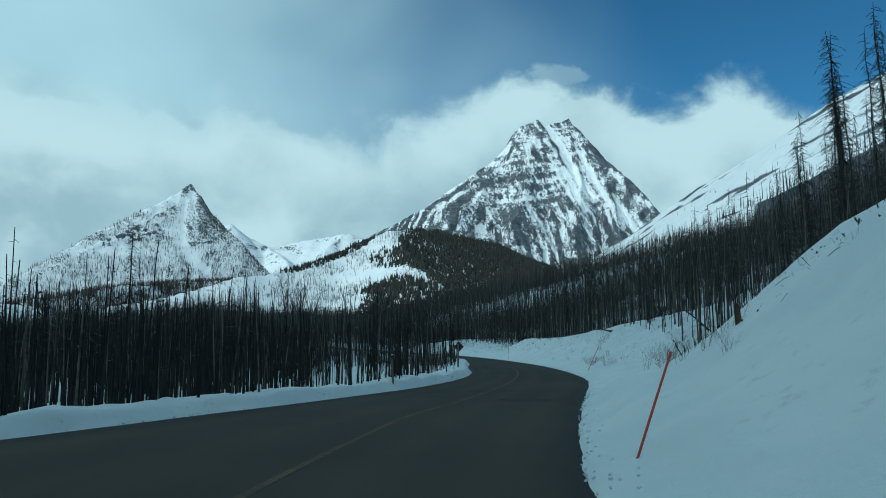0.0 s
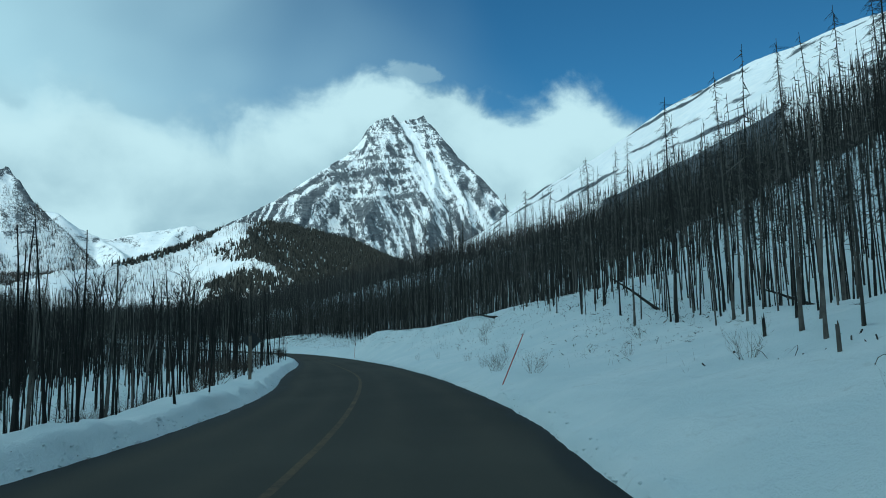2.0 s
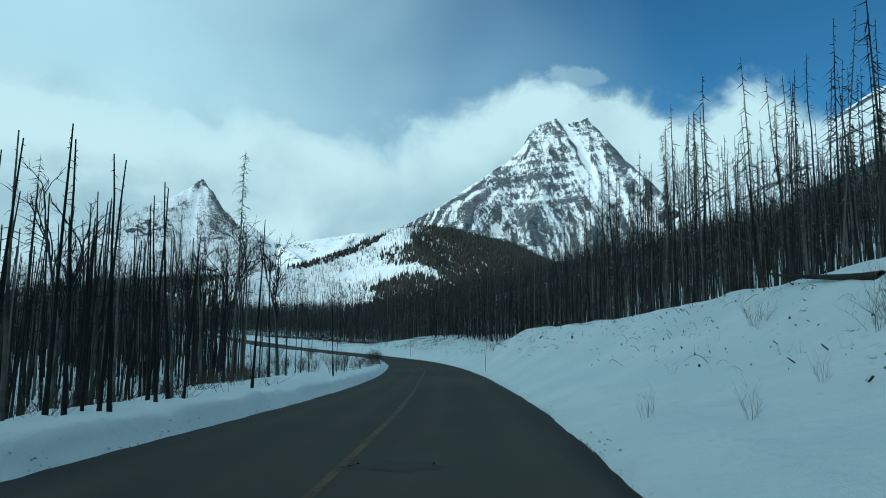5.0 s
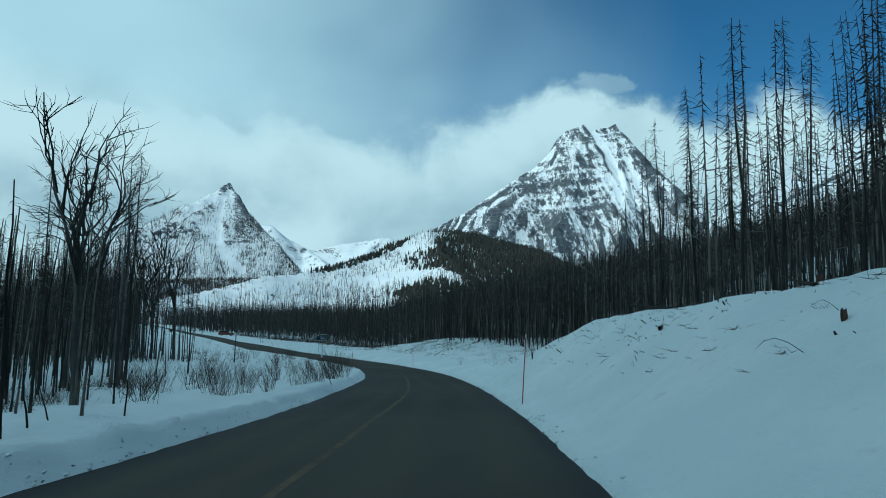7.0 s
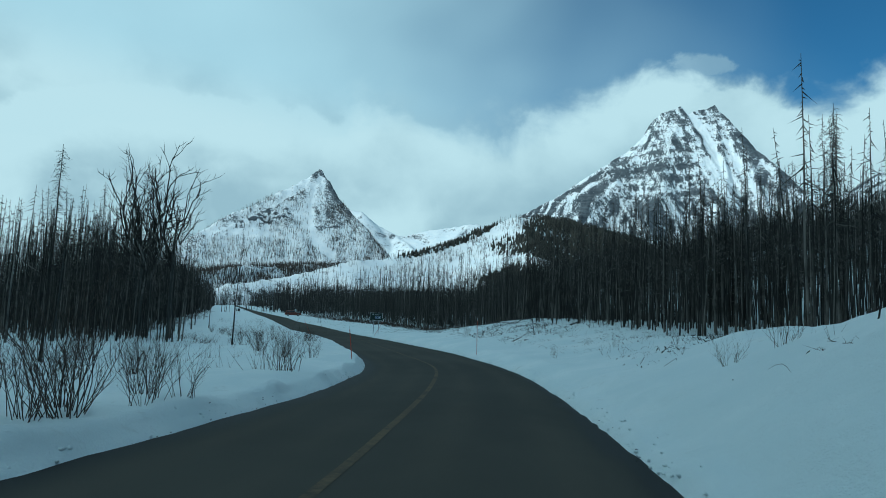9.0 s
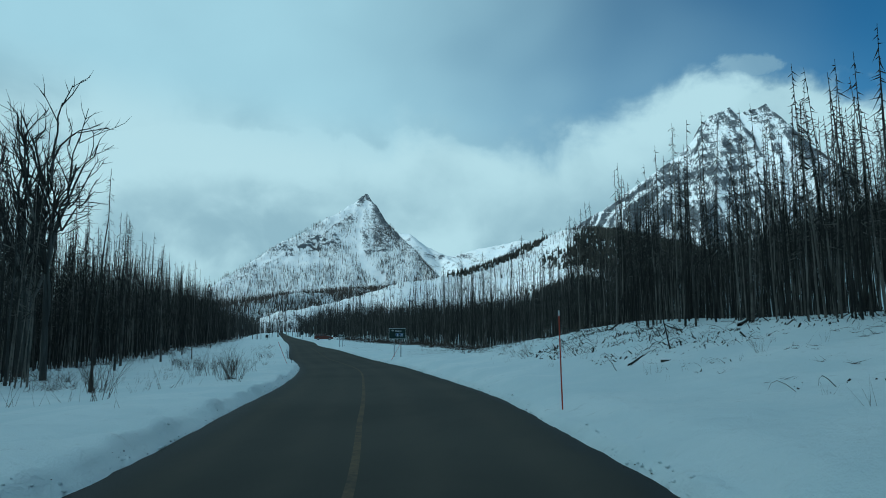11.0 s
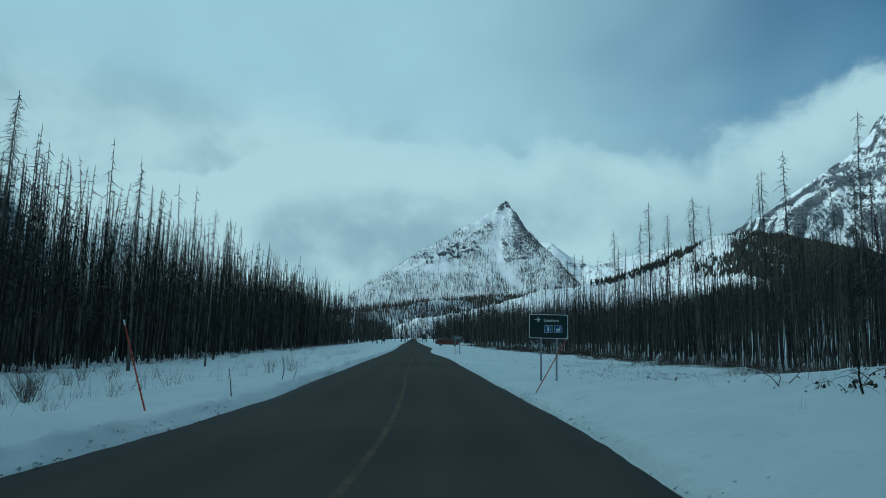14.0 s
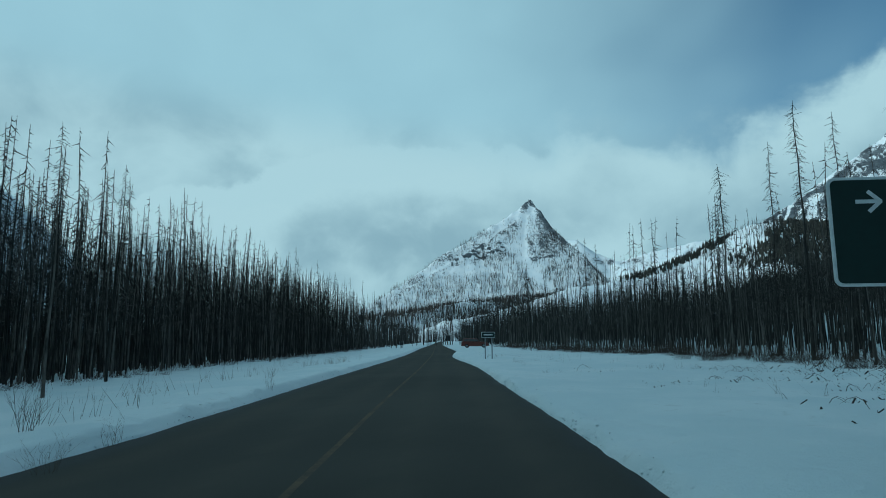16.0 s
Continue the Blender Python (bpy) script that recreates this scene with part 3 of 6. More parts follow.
def big_bare(X, Y, Z):
    """Strata on the dark prow, streaks down the other face, clean snow in the couloir and along the long shoulder."""
    p, q = plate(X, Y, Z)
    sky = np.interp(p, *np.array(BIG_SKY, float).T)
    wig = fractal(p / 40, q / 40, 301, 3)
    dep = q - sky
    s = p - 0.56 * (q - 204) + 5 * wig
    streak = 0.42 * fractal(s / 24, q / 150, 302, 2) + 0.62 * fractal(s / 5.5, q / 34, 303, 4, 0.7)
    layer = fractal(p / 60 + 0.3 * wig, (q + 0.12 * (p - 900) + 3 * wig) / 4.2, 305, 3, 0.75)
    out = 0.50 + 0.45 * streak + 0.26 * layer + 0.14 * smooth(q, 320, 360) * smooth(p, 990, 1040)
    left = 1 - smooth(s, 958, 972)
    # the grey left head, dusted with snow; extra bare rock also stands in for its shaded side
    head = left * smooth(p, 896, 912) * (1 - smooth(q + 0.25 * (p - 940), 262, 290))
    out = out + head * (0.66 + 0.34 * fractal(s / 7, q / 36, 307, 4, 0.6) + 0.20 * layer - out)
    # long shoulder: snow on its crest, oblique ledges below
    arm = (1 - smooth(p, 898, 925)) * smooth(q, 215, 250)
    ledge = 0.56 + 0.75 * fractal((dep + 6 * wig) / 12, p / 90, 309, 4, 0.65)
    out = out + arm * (ledge - out)
    out = np.where(p < 912, out - 0.75 * (1 - smooth(dep + 4 * wig, 2, 9)) * smooth(q, 235, 262), out)
    # the prow of level strata
    prow = 0.75 * window(p - 0.25 * (q - 330) + 9 * wig, 850, 972, 16) * window(q + 0.10 * (p - 900) + 10 * wig, 284, 372, 14)
    out = out + prow * (0.74 + 0.62 * layer + 0.25 * streak - out)
    # lower snow fans between dark ribs
    fan = p - 0.42 * (q - 360) * np.sign(p - 880) * smooth(np.abs(p - 880), 0, 60) + 6 * wig
    out = out + smooth(q, 352, 385) * (0.60 + 0.62 * fractal(fan / 7, q / 38, 311, 4, 0.68) + 0.12 * layer + 0.16 * (1 - smooth(p, 860, 930)) - out)
    # the couloir below the notch, and its branch
    for at, wide, a, b in ((967, 6, 212, 330), (996, 5, 262, 372), (948, 4, 300, 392), (1016, 6, 280, 420)):
        out = out - 0.8 * (1 - smooth(np.abs(s - at) - (q - a) * 0.02, wide * 0.5, wide * 1.5)) * window(q, a, b, 14)
    # dark crags down the right-hand skyline
    crag = smooth(p, 1052, 1075) * (1 - smooth(dep, 40, 75))
    out = out + crag * (0.74 + 0.42 * fractal((p + 0.4 * q) / 12, (q - 0.5 * p) / 24, 313, 4) - out)
    out = np.where(p > 990, out + 0.30 * (1 - smooth(dep, 2, 8)), out)
    out = out + 0.20 * fractal((p - 0.3 * q) / 8, q / 11, 317, 3, 0.6)
    return np.clip(0.47 + 0.72 * (out - 0.47), 0.0, 1.0)


def big_mountain(X, Y):
    Z, crest = big_form(X, Y)
    return Z + (26 * (big_bare(X, Y, Z) - 0.45) + 10 * fractal(X / 60, Y / 60, 315, 5, 0.62)) * (0.28 + 0.72 * smooth(crest, 0, 70))


# -- the pyramid
PEAK_LEFT = [(-150, 566), (-20, 500), (35, 472), (118, 432), (207, 386), (258, 358), (300, 338), (319, 326), (328, 320)]


def pyramid_places():
    head, left, right, mid = bearing(328, 321, 2650), bearing(-12, 502, 2180), bearing(458, 468, 2420), bearing(375, 385, 2560)
    return head, left, right, mid, plane_over(head, left, right)


def plane_over(a, b, c):
    """Height of the plane through three places, as a function of x and y."""
    n = (Vector(b) - Vector(a)).cross(Vector(c) - Vector(a))
    return lambda X, Y: a[2] - (n.x * (X - a[0]) + n.y * (Y - a[1])) / n.z


def along_line(p, q, line):
    """Distance on the plate from a broken line."""
    best = np.full(np.shape(p), 1e9)
    for (a, b), (c, d) in zip(line, line[1:]):
        u = np.clip(((p - a) * (c - a) + (q - b) * (d - b)) / ((c - a) ** 2 + (d - b) ** 2), 0, 1)
        best = np.minimum(best, np.hypot(p - a - u * (c - a), q - b - u * (d - b)))
    return best


def pyramid_chute(p, q):
    """1 in the avalanche chute down the face of the pyramid, which widens towards its foot."""
    d = along_line(p, q, [(321, 348), (315, 385), (318, 425), (331, 455), (364, 482)]) + 1.6 * fractal(p / 9, q / 9, 141, 3)
    return 1 - smooth(d, 1.5 + 0.018 * (q - 340), 4.5 + 0.05 * (q - 340))


def pyramid_form(X, Y):
    """One broad even face between a long ridge and a steep one."""
    head, left, right, mid, front = pyramid_places()
    behind = lambda p, q, drop, side: (0.5 * (p[0] + q[0]) + side, 0.5 * (p[1] + q[1]) + 200, 0.5 * (p[2] + q[2]) - drop)
    wx, wy = X + 5 * fractal(X / 70, Y / 70, 131, 4), Y + 5 * fractal(X / 70, Y / 70, 133, 4)
    far_left = plane_over(head, left, behind(head, left, 190, -90))(wx, wy)
    far_right = np.maximum(plane_over(head, mid, behind(head, mid, 330, 150))(wx, wy), plane_over(mid, right, behind(mid, right, 300, 150))(wx, wy))
    Z = np.minimum(front(X, Y), np.minimum(far_left, far_right))
    foot, _ = roofs(X, Y, [([bearing(-170, 552, 1100), bearing(40, 528, 1300), bearing(180, 508, 1600), bearing(300, 498, 1950), bearing(380, 494, 2150), bearing(460, 496, 2400)], 1.0)], 0.4, 8, 110, 139)
    return np.maximum(Z, foot)


def pyramid_bare(X, Y, Z):
    """Broken rock under the long ridge, a cliff down the steep one, snow between."""
    p, q = plate(X, Y, Z)
    wig = fractal(p / 16, q / 16, 151, 4)
    dl = q - np.interp(p, *np.array(PEAK_LEFT, float).T)
    dr = np.interp(q, (320, 341, 372, 390, 422, 456, 468), (328, 343, 366, 380, 410, 443, 458)) - p
    # the last term darkens the shaded face right of the chute with bare rock
    out = 0.07 + 0.2 * fractal(p / 13, q / 40, 153, 4) + 0.24 * (1 - smooth(q + 6 * wig, 415, 440)) * smooth(dl, 22, 32) + 0.12 * smooth(p - 0.2 * (q - 350), 322, 345)
    out = out + (0.30 + 0.3 * wig) * (1 - smooth(dr + 2 * wig, 4, 10)) * (1 - 0.5 * smooth(q, 390, 420))
    out = out + (0.10 + 0.2 * wig) * (1 - smooth(q + 5 * wig, 336, 350))
    # speckled snow between the skyline and the dark line below it
    out = out + (0.12 + 0.36 * wig) * (1 - smooth(dl, 16, 24)) * (p < 325)
    # that line is the shadow edge of the face, put in as bare rock
    out = out + 0.5 * (1 - smooth(np.abs(dl - 24 - 2 * wig), 1.0, 3.5)) * window(p, 60, 300, 12)
    # the rock band, ragged along its foot
    foot = np.interp(p, (60, 150, 195, 240, 285), (484, 452, 430, 420, 404))
    up = foot - q + 4 * wig
    out = out + (0.20 + 0.70 * fractal(p / 13, q / 3, 155, 4)) * window(up, 0, np.interp(p, (60, 150, 190, 250, 285), (7, 9, 22, 34, 4)), 2.5) * window(p, 50, 280, 8)
    out = out + 0.45 * window(q + 3 * wig, 424, 430, 2) * window(p, 322, 372, 7)
    return np.clip(out - 0.9 * pyramid_chute(p, q), 0.0, 1.0)


def pyramid_mountain(X, Y):
    Z = pyramid_form(X, Y)
    return Z + 11 * (pyramid_bare(X, Y, Z) - 0.2) + 5.0 * fractal(X / 55, Y / 90, 147, 5, 0.6)


# -- hills between
def far_range(X, Y):
    ridges = [([bearing(300, 420, 4500), bearing(371, 389, 4500), bearing(402, 391, 4480), bearing(424, 413, 4450), bearing(456, 427, 4420), bearing(478, 436, 4400), bearing(526, 426, 4450), bearing(556, 420, 4450),
                bearing(586, 416, 4450), bearing(616, 413, 4450), bearing(660, 430, 4400), bearing(720, 450, 4400)], 1.0),
              ([bearing(478, 436, 4400), bearing(500, 455, 4100), bearing(520, 480, 3900)], 1.0), ([bearing(600, 415, 4450), bearing(570, 450, 4150)], 1.0)]
    Z, _ = roofs(X, Y, ridges, 0.8, 20, 220, 151)
    return Z + 6 * fractal(X / 120, Y / 160, 153, 5, 0.6)


def knoll(X, Y):
    """Rounded foothill below the big mountain, bare snow on one side."""
    ridges = [([bearing(150, 545, 700), bearing(250, 528, 740), bearing(338, 512, 780), bearing(405, 490, 810), bearing(463, 483, 840), bearing(512, 477, 870), bearing(561, 465, 900), bearing(609, 446, 930), bearing(648, 426, 950),
                bearing(664, 415, 955), bearing(680, 409, 960), bearing(700, 406, 970), bearing(745, 406, 1010), bearing(790, 413, 1080), bearing(860, 431, 1200), bearing(910, 446, 1300), bearing(960, 470, 1400), bearing(1010, 492, 1500)], 1.0),
              ([bearing(690, 406, 960), bearing(720, 452, 850), bearing(760, 492, 720)], 0.9),
              ([bearing(860, 431, 1200), bearing(880, 470, 1080), bearing(890, 505, 900)], 0.9)]
    Z, _ = roofs(X, Y, ridges, 0.75, 6, 70, 171)
    return Z + 2.2 * fractal(X / 40, Y / 40, 173, 4, 0.55)


def right_ridge(X, Y):
    """Long open snow slope above the burnt hillside."""
    crest = 540 - 110 * (1 - smooth(Y, 400, 1400)) - 0.035 * np.clip(Y - 600, 0, 4000) + 9 * fractal(Y / 420, Y * 0, 191, 3)
    rise = 112 + (crest - 112) * smooth(X, 240, 950) ** 0.85
    down = np.clip(X - 950, 0, 600) * 0.7
    return rise - down + 6 * fractal(X / 110, Y / 150, 193, 5, 0.55)


def slope_bare(X, Y, Z):
    """Open snow with a few rows of stones that run along the slope."""
    rows = fractal(Y / 420 + X / 900, (Z + 0.02 * Y) / 26, 195, 4, 0.6)
    return 0.06 + 0.85 * smooth(rows + 0.4 * fractal(X / 60, Y / 60, 197, 3) - 0.25 * smooth(X, 300, 700), -0.05, 0.5) + 0.35 * (1 - smooth(X, 270, 420)) * smooth(fractal(X / 90, Y / 120, 199, 3), 0.0, 0.5)


def left_ridge(X, Y):
    """The valley's other side, a rocky shoulder; its unseen bend behind the start of the road is added to shade the
    road.
    """
    Z, _ = roofs(X, Y, [([polar(47, 1930, 0), polar(50, 1915, 3.6), polar(53.1, 1900, 7.2), polar(55.6, 1884, 9.9), polar(57.7, 1870, 11.2), polar(62, 1800, 13.2), polar(66, 1700, 15), polar(75, 1550, 16), polar(86, 1450, 18), polar(97, 1450, 21), polar(112, 1500, 25), polar(150, 1500, 26), polar(180, 1500, 26), polar(205, 1600, 22)], 1.0)], 1.25, 17, 140, 211)
    return Z + 10 * fractal(X / 140, Y / 140, 213, 5, 0.55)


PYRAMID_FAR, KNOLL_FAR = 1.04, 1.8
STEEP = lambda a, b: lambda X, Y, Z: steep_bare(X, Y, Z, a, b)
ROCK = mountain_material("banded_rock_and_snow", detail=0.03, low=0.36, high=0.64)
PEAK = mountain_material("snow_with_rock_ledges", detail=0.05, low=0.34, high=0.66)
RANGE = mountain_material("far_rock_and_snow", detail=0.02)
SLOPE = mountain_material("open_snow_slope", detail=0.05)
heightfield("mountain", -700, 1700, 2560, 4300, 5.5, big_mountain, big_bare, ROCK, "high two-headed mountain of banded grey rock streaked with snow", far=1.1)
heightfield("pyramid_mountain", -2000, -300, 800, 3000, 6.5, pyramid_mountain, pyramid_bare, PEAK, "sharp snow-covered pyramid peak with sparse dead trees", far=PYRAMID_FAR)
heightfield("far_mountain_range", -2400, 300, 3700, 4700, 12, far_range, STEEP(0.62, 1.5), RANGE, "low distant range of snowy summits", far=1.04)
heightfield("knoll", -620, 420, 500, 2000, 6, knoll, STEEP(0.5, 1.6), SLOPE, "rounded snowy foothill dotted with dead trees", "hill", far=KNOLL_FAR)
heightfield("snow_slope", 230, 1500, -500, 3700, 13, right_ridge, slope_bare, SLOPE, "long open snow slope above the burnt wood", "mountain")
# its out-of-view part only keeps the low sun off the road
heightfield("rocky_shoulder", -2400, 1000, -2100, 1900, 26, left_ridge, STEEP(1.0, 2.0), RANGE, "dim rocky mountain shoulder with patchy snow, its unseen part added to shade the road")


# ---- dead trees ----
rng = np.random.default_rng(7)
LEFT_WOOD = [(-60, -40), (-34, -20), (-20, -2), (-10.4, 10), (-6.9, 18), (-4.4, 24), (-2.6, 29), (-2.1, 36), (-3.2, 43), (-4.0, 50), (-2.4, 57), (-1.5, 63), (-1.6, 69),
             (-2.8, 78), (-4.4, 88), (-7.2, 96), (-10.8, 109), (-18, 119), (-27, 131), (-31, 141), (-27, 146.5), (-23.5, 151), (-28, 155.5), (-37, 161.5), (-43, 170), (-49, 182), (-52, 189), (-56, 197),
             (-62, 208), (-72, 226), (-82, 245), (-100, 280), (-122, 325), (-190, 450), (-310, 670)]
RIGHT_WOOD = [(18, -40), (17, 0), (15, 18), (12.8, 28), (12.8, 34), (15.4, 42), (16.6, 52), (17, 62), (17.4, 70), (16.6, 80), (15.6, 95), (15.4, 110), (14.6, 125), (12.4, 138), (8.6, 147), (5.6, 153.5),
              (2.4, 160), (-0.6, 167), (-3.2, 174), (-4.6, 181), (-5.6, 188), (-9, 198), (-14, 208), (-21, 218), (-28, 230), (-37, 244), (-50, 262), (-64, 285), (-88, 326), (-160, 452), (-280, 672)]


def stack(parts):
    """Joins (verts, tris) pairs."""
    v, f, k = [], [], 0
    for a, b in parts:
        v.append(a)
        f.append(b + k)
        k += len(a)
    return np.concatenate(v), np.concatenate(f)


def prism(a, b, ra, rb, sides=3):
    """A thin tapered stick from a to b."""
    a, b = np.asarray(a, float), np.asarray(b, float)
    d = (b - a) / (np.linalg.norm(b - a) + 1e-9)
    p = np.cross(d, (0, 0, 1) if abs(d[2]) < 0.9 else (1, 0, 0))
    p /= np.linalg.norm(p)
    q = np.cross(d, p)
    t = 2 * np.pi * np.arange(sides) / sides
    ring = np.cos(t)[:, None] * p + np.sin(t)[:, None] * q
    j = np.arange(sides)
    n = (j + 1) % sides
    if rb <= 0:
        return np.concatenate([a + ra * ring, [b]]), np.stack([j, n, np.full(sides, sides)], 1)
    return np.concatenate([a + ra * ring, b + rb * ring]), np.concatenate([np.stack([j, n, n + sides], 1), np.stack([j, n + sides, j + sides], 1)])


def trunk_shape(r, h, radius, sides, cuts, bend=0.02, top=0.12):
    """A tapered, slightly crooked stem of height h, flared at its foot."""
    t = np.linspace(0, 1, cuts + 1)
    sway = np.cumsum(r.normal(0, bend * h / cuts, (cuts + 1, 2)), 0) * t[:, None]
    rad = radius * (1 - (1 - top) * t ** 0.9)
    rad[0] *= 1.35
    ang = 2 * np.pi * np.arange(sides) / sides
    z = t * (h + 0.4) - 0.4
    ring = np.stack([np.cos(ang), np.sin(ang)], 1)
    v = np.concatenate([np.concatenate([sway[k] + rad[k] * ring, np.full((sides, 1), z[k])], 1) for k in range(cuts + 1)])
    f = []
    for k in range(cuts):
        for j in range(sides):
            a, b = k * sides + j, k * sides + (j + 1) % sides
            f += [(a, b, b + sides), (a, b + sides, a + sides)]
    base = cuts * sides
    f += [(base, base + j, base + j + 1) for j in range(1, sides - 1)]
    axis = lambda u: np.array([np.interp(u, t, sway[:, 0]), np.interp(u, t, sway[:, 1]), u * h])
    return (v, np.array(f)), axis


def limbs(r, axis, h, count, low, reach, sides=3, twigs=0, droop=0.35, thick=0.018, bent=True):
    """Short drooping dead limbs round the upper stem."""
    out = []
    for k in range(count):
        u = low + (0.985 - low) * (k + r.random()) / count
        a = axis(u)
        w = r.random() * 2 * np.pi
        long = reach * (0.25 + 0.75 * r.random() ** 1.6) * (1.08 - u) ** 0.5 * h / 10
        if r.random() < 0.12:
            long *= 1.6
        tilt = r.normal(-droop, 0.25)
        d = np.array([np.cos(w), np.sin(w), tilt])
        mid = a + d * long * 0.55
        end = mid + (d * (0.8, 0.8, 0.6) + (0, 0, r.normal(-0.30, 0.4))) * long * 0.45
        if bent:
            out += [prism(a, mid, thick, thick * 0.6, sides), prism(mid, end, thick * 0.6, 0, sides)]
        else:
            out.append(prism(a, end, thick, 0, sides))
        for _ in range(twigs):
            s = a + (end - a) * r.uniform(0.3, 0.95)
            e = s + np.array([np.cos(w + r.normal(0, 0.9)), np.sin(w + r.normal(0, 0.9)), r.normal(-0.5, 0.35)]) * long * r.uniform(0.15, 0.35)
            out.append(prism(s, e, thick * 0.45, 0, 3))
    return stack(out)


def scatter(name, sites, templates, material, label, category, tilt=0.03, rounded=False):
    """Joins many copies of a few templates: sites of x, y, z, scale, each with a turn and a lean of its own."""
    V, F, k = [], [], 0
    kind = rng.integers(0, len(templates), len(sites))
    for i, (tv, tf) in enumerate(templates):
        s = sites[kind == i]
        if not len(s):
            continue
        n = len(s)
        turn, lean = rng.random(n) * 2 * np.pi, rng.normal(0, tilt, (n, 2))
        c, d = np.cos(turn)[:, None], np.sin(turn)[:, None]
        size = s[:, 3:4]
        x, y, z = tv[:, 0] * size, tv[:, 1] * size, tv[:, 2] * size
        gx = c * x - d * y + lean[:, :1] * z + s[:, :1]
        gy = d * x + c * y + lean[:, 1:] * z + s[:, 1:2]
        V.append(np.stack([gx, gy, z + s[:, 2:3]], -1).reshape(-1, 3))
        F.append((tf[None] + (np.arange(n) * len(tv))[:, None, None] + k).reshape(-1, 3))
        k += n * len(tv)
    me = mesh_from(name, np.concatenate(V), np.concatenate(F), material, rounded)
    return tagged(new(name, me), label, category, kind="stuff")


def wood_sites(n, y0, y1, depth, power, side):
    """Random places in a wood, from its edge inwards."""
    y = rng.uniform(y0, y1, n)
    d = depth * rng.random(n) ** power
    x = curve_x(LEFT_WOOD, y) - d if side < 0 else curve_x(RIGHT_WOOD, y) + d
    return x, y, d


def tall(x, y, side):
    """How high the dead trees stand there."""
    if side < 0:
        h = np.interp(y, (0, 70, 90, 104, 112, 130, 145, 151, 160, 178, 230, 400), (5.2, 5.1, 5.0, 5.6, 7.2, 8.8, 8.8, 7.4, 10.0, 12.0, 12.0, 11.5))
        deep = curve_x(LEFT_WOOD, y) - x
        h = np.where(y < 55, np.minimum(h, np.interp(deep, (-2, 0, 4, 12), (3.0, 3.3, 4.3, 5.4))), h)
    else:
        h = np.interp(y, (0, 32, 46, 60, 78, 100, 140, 160, 185, 215, 245, 320, 400), (6.6, 6.6, 7.2, 6.9, 7.5, 10.0, 8.8, 7.6, 6.3, 5.9, 6.4, 8.6, 10.0))
    big = rng.random(len(x))
    share = np.clip(rng.normal(0.97 if side < 0 else 0.94, 0.19 if side < 0 else 0.13, len(x)) + 0.24 * (big > 0.94) * ((y > 98) | (side > 0)), 0.5, np.where((y > 98) | (side > 0), 1.24, np.where(big > 0.97, 1.3, 1.1)))
    # old trees that stand above the rest
    return h * share * np.where((big > 0.96) & (y > (150 if side < 0 else 192)), 1.2 if side < 0 else 1.55, 1.0)


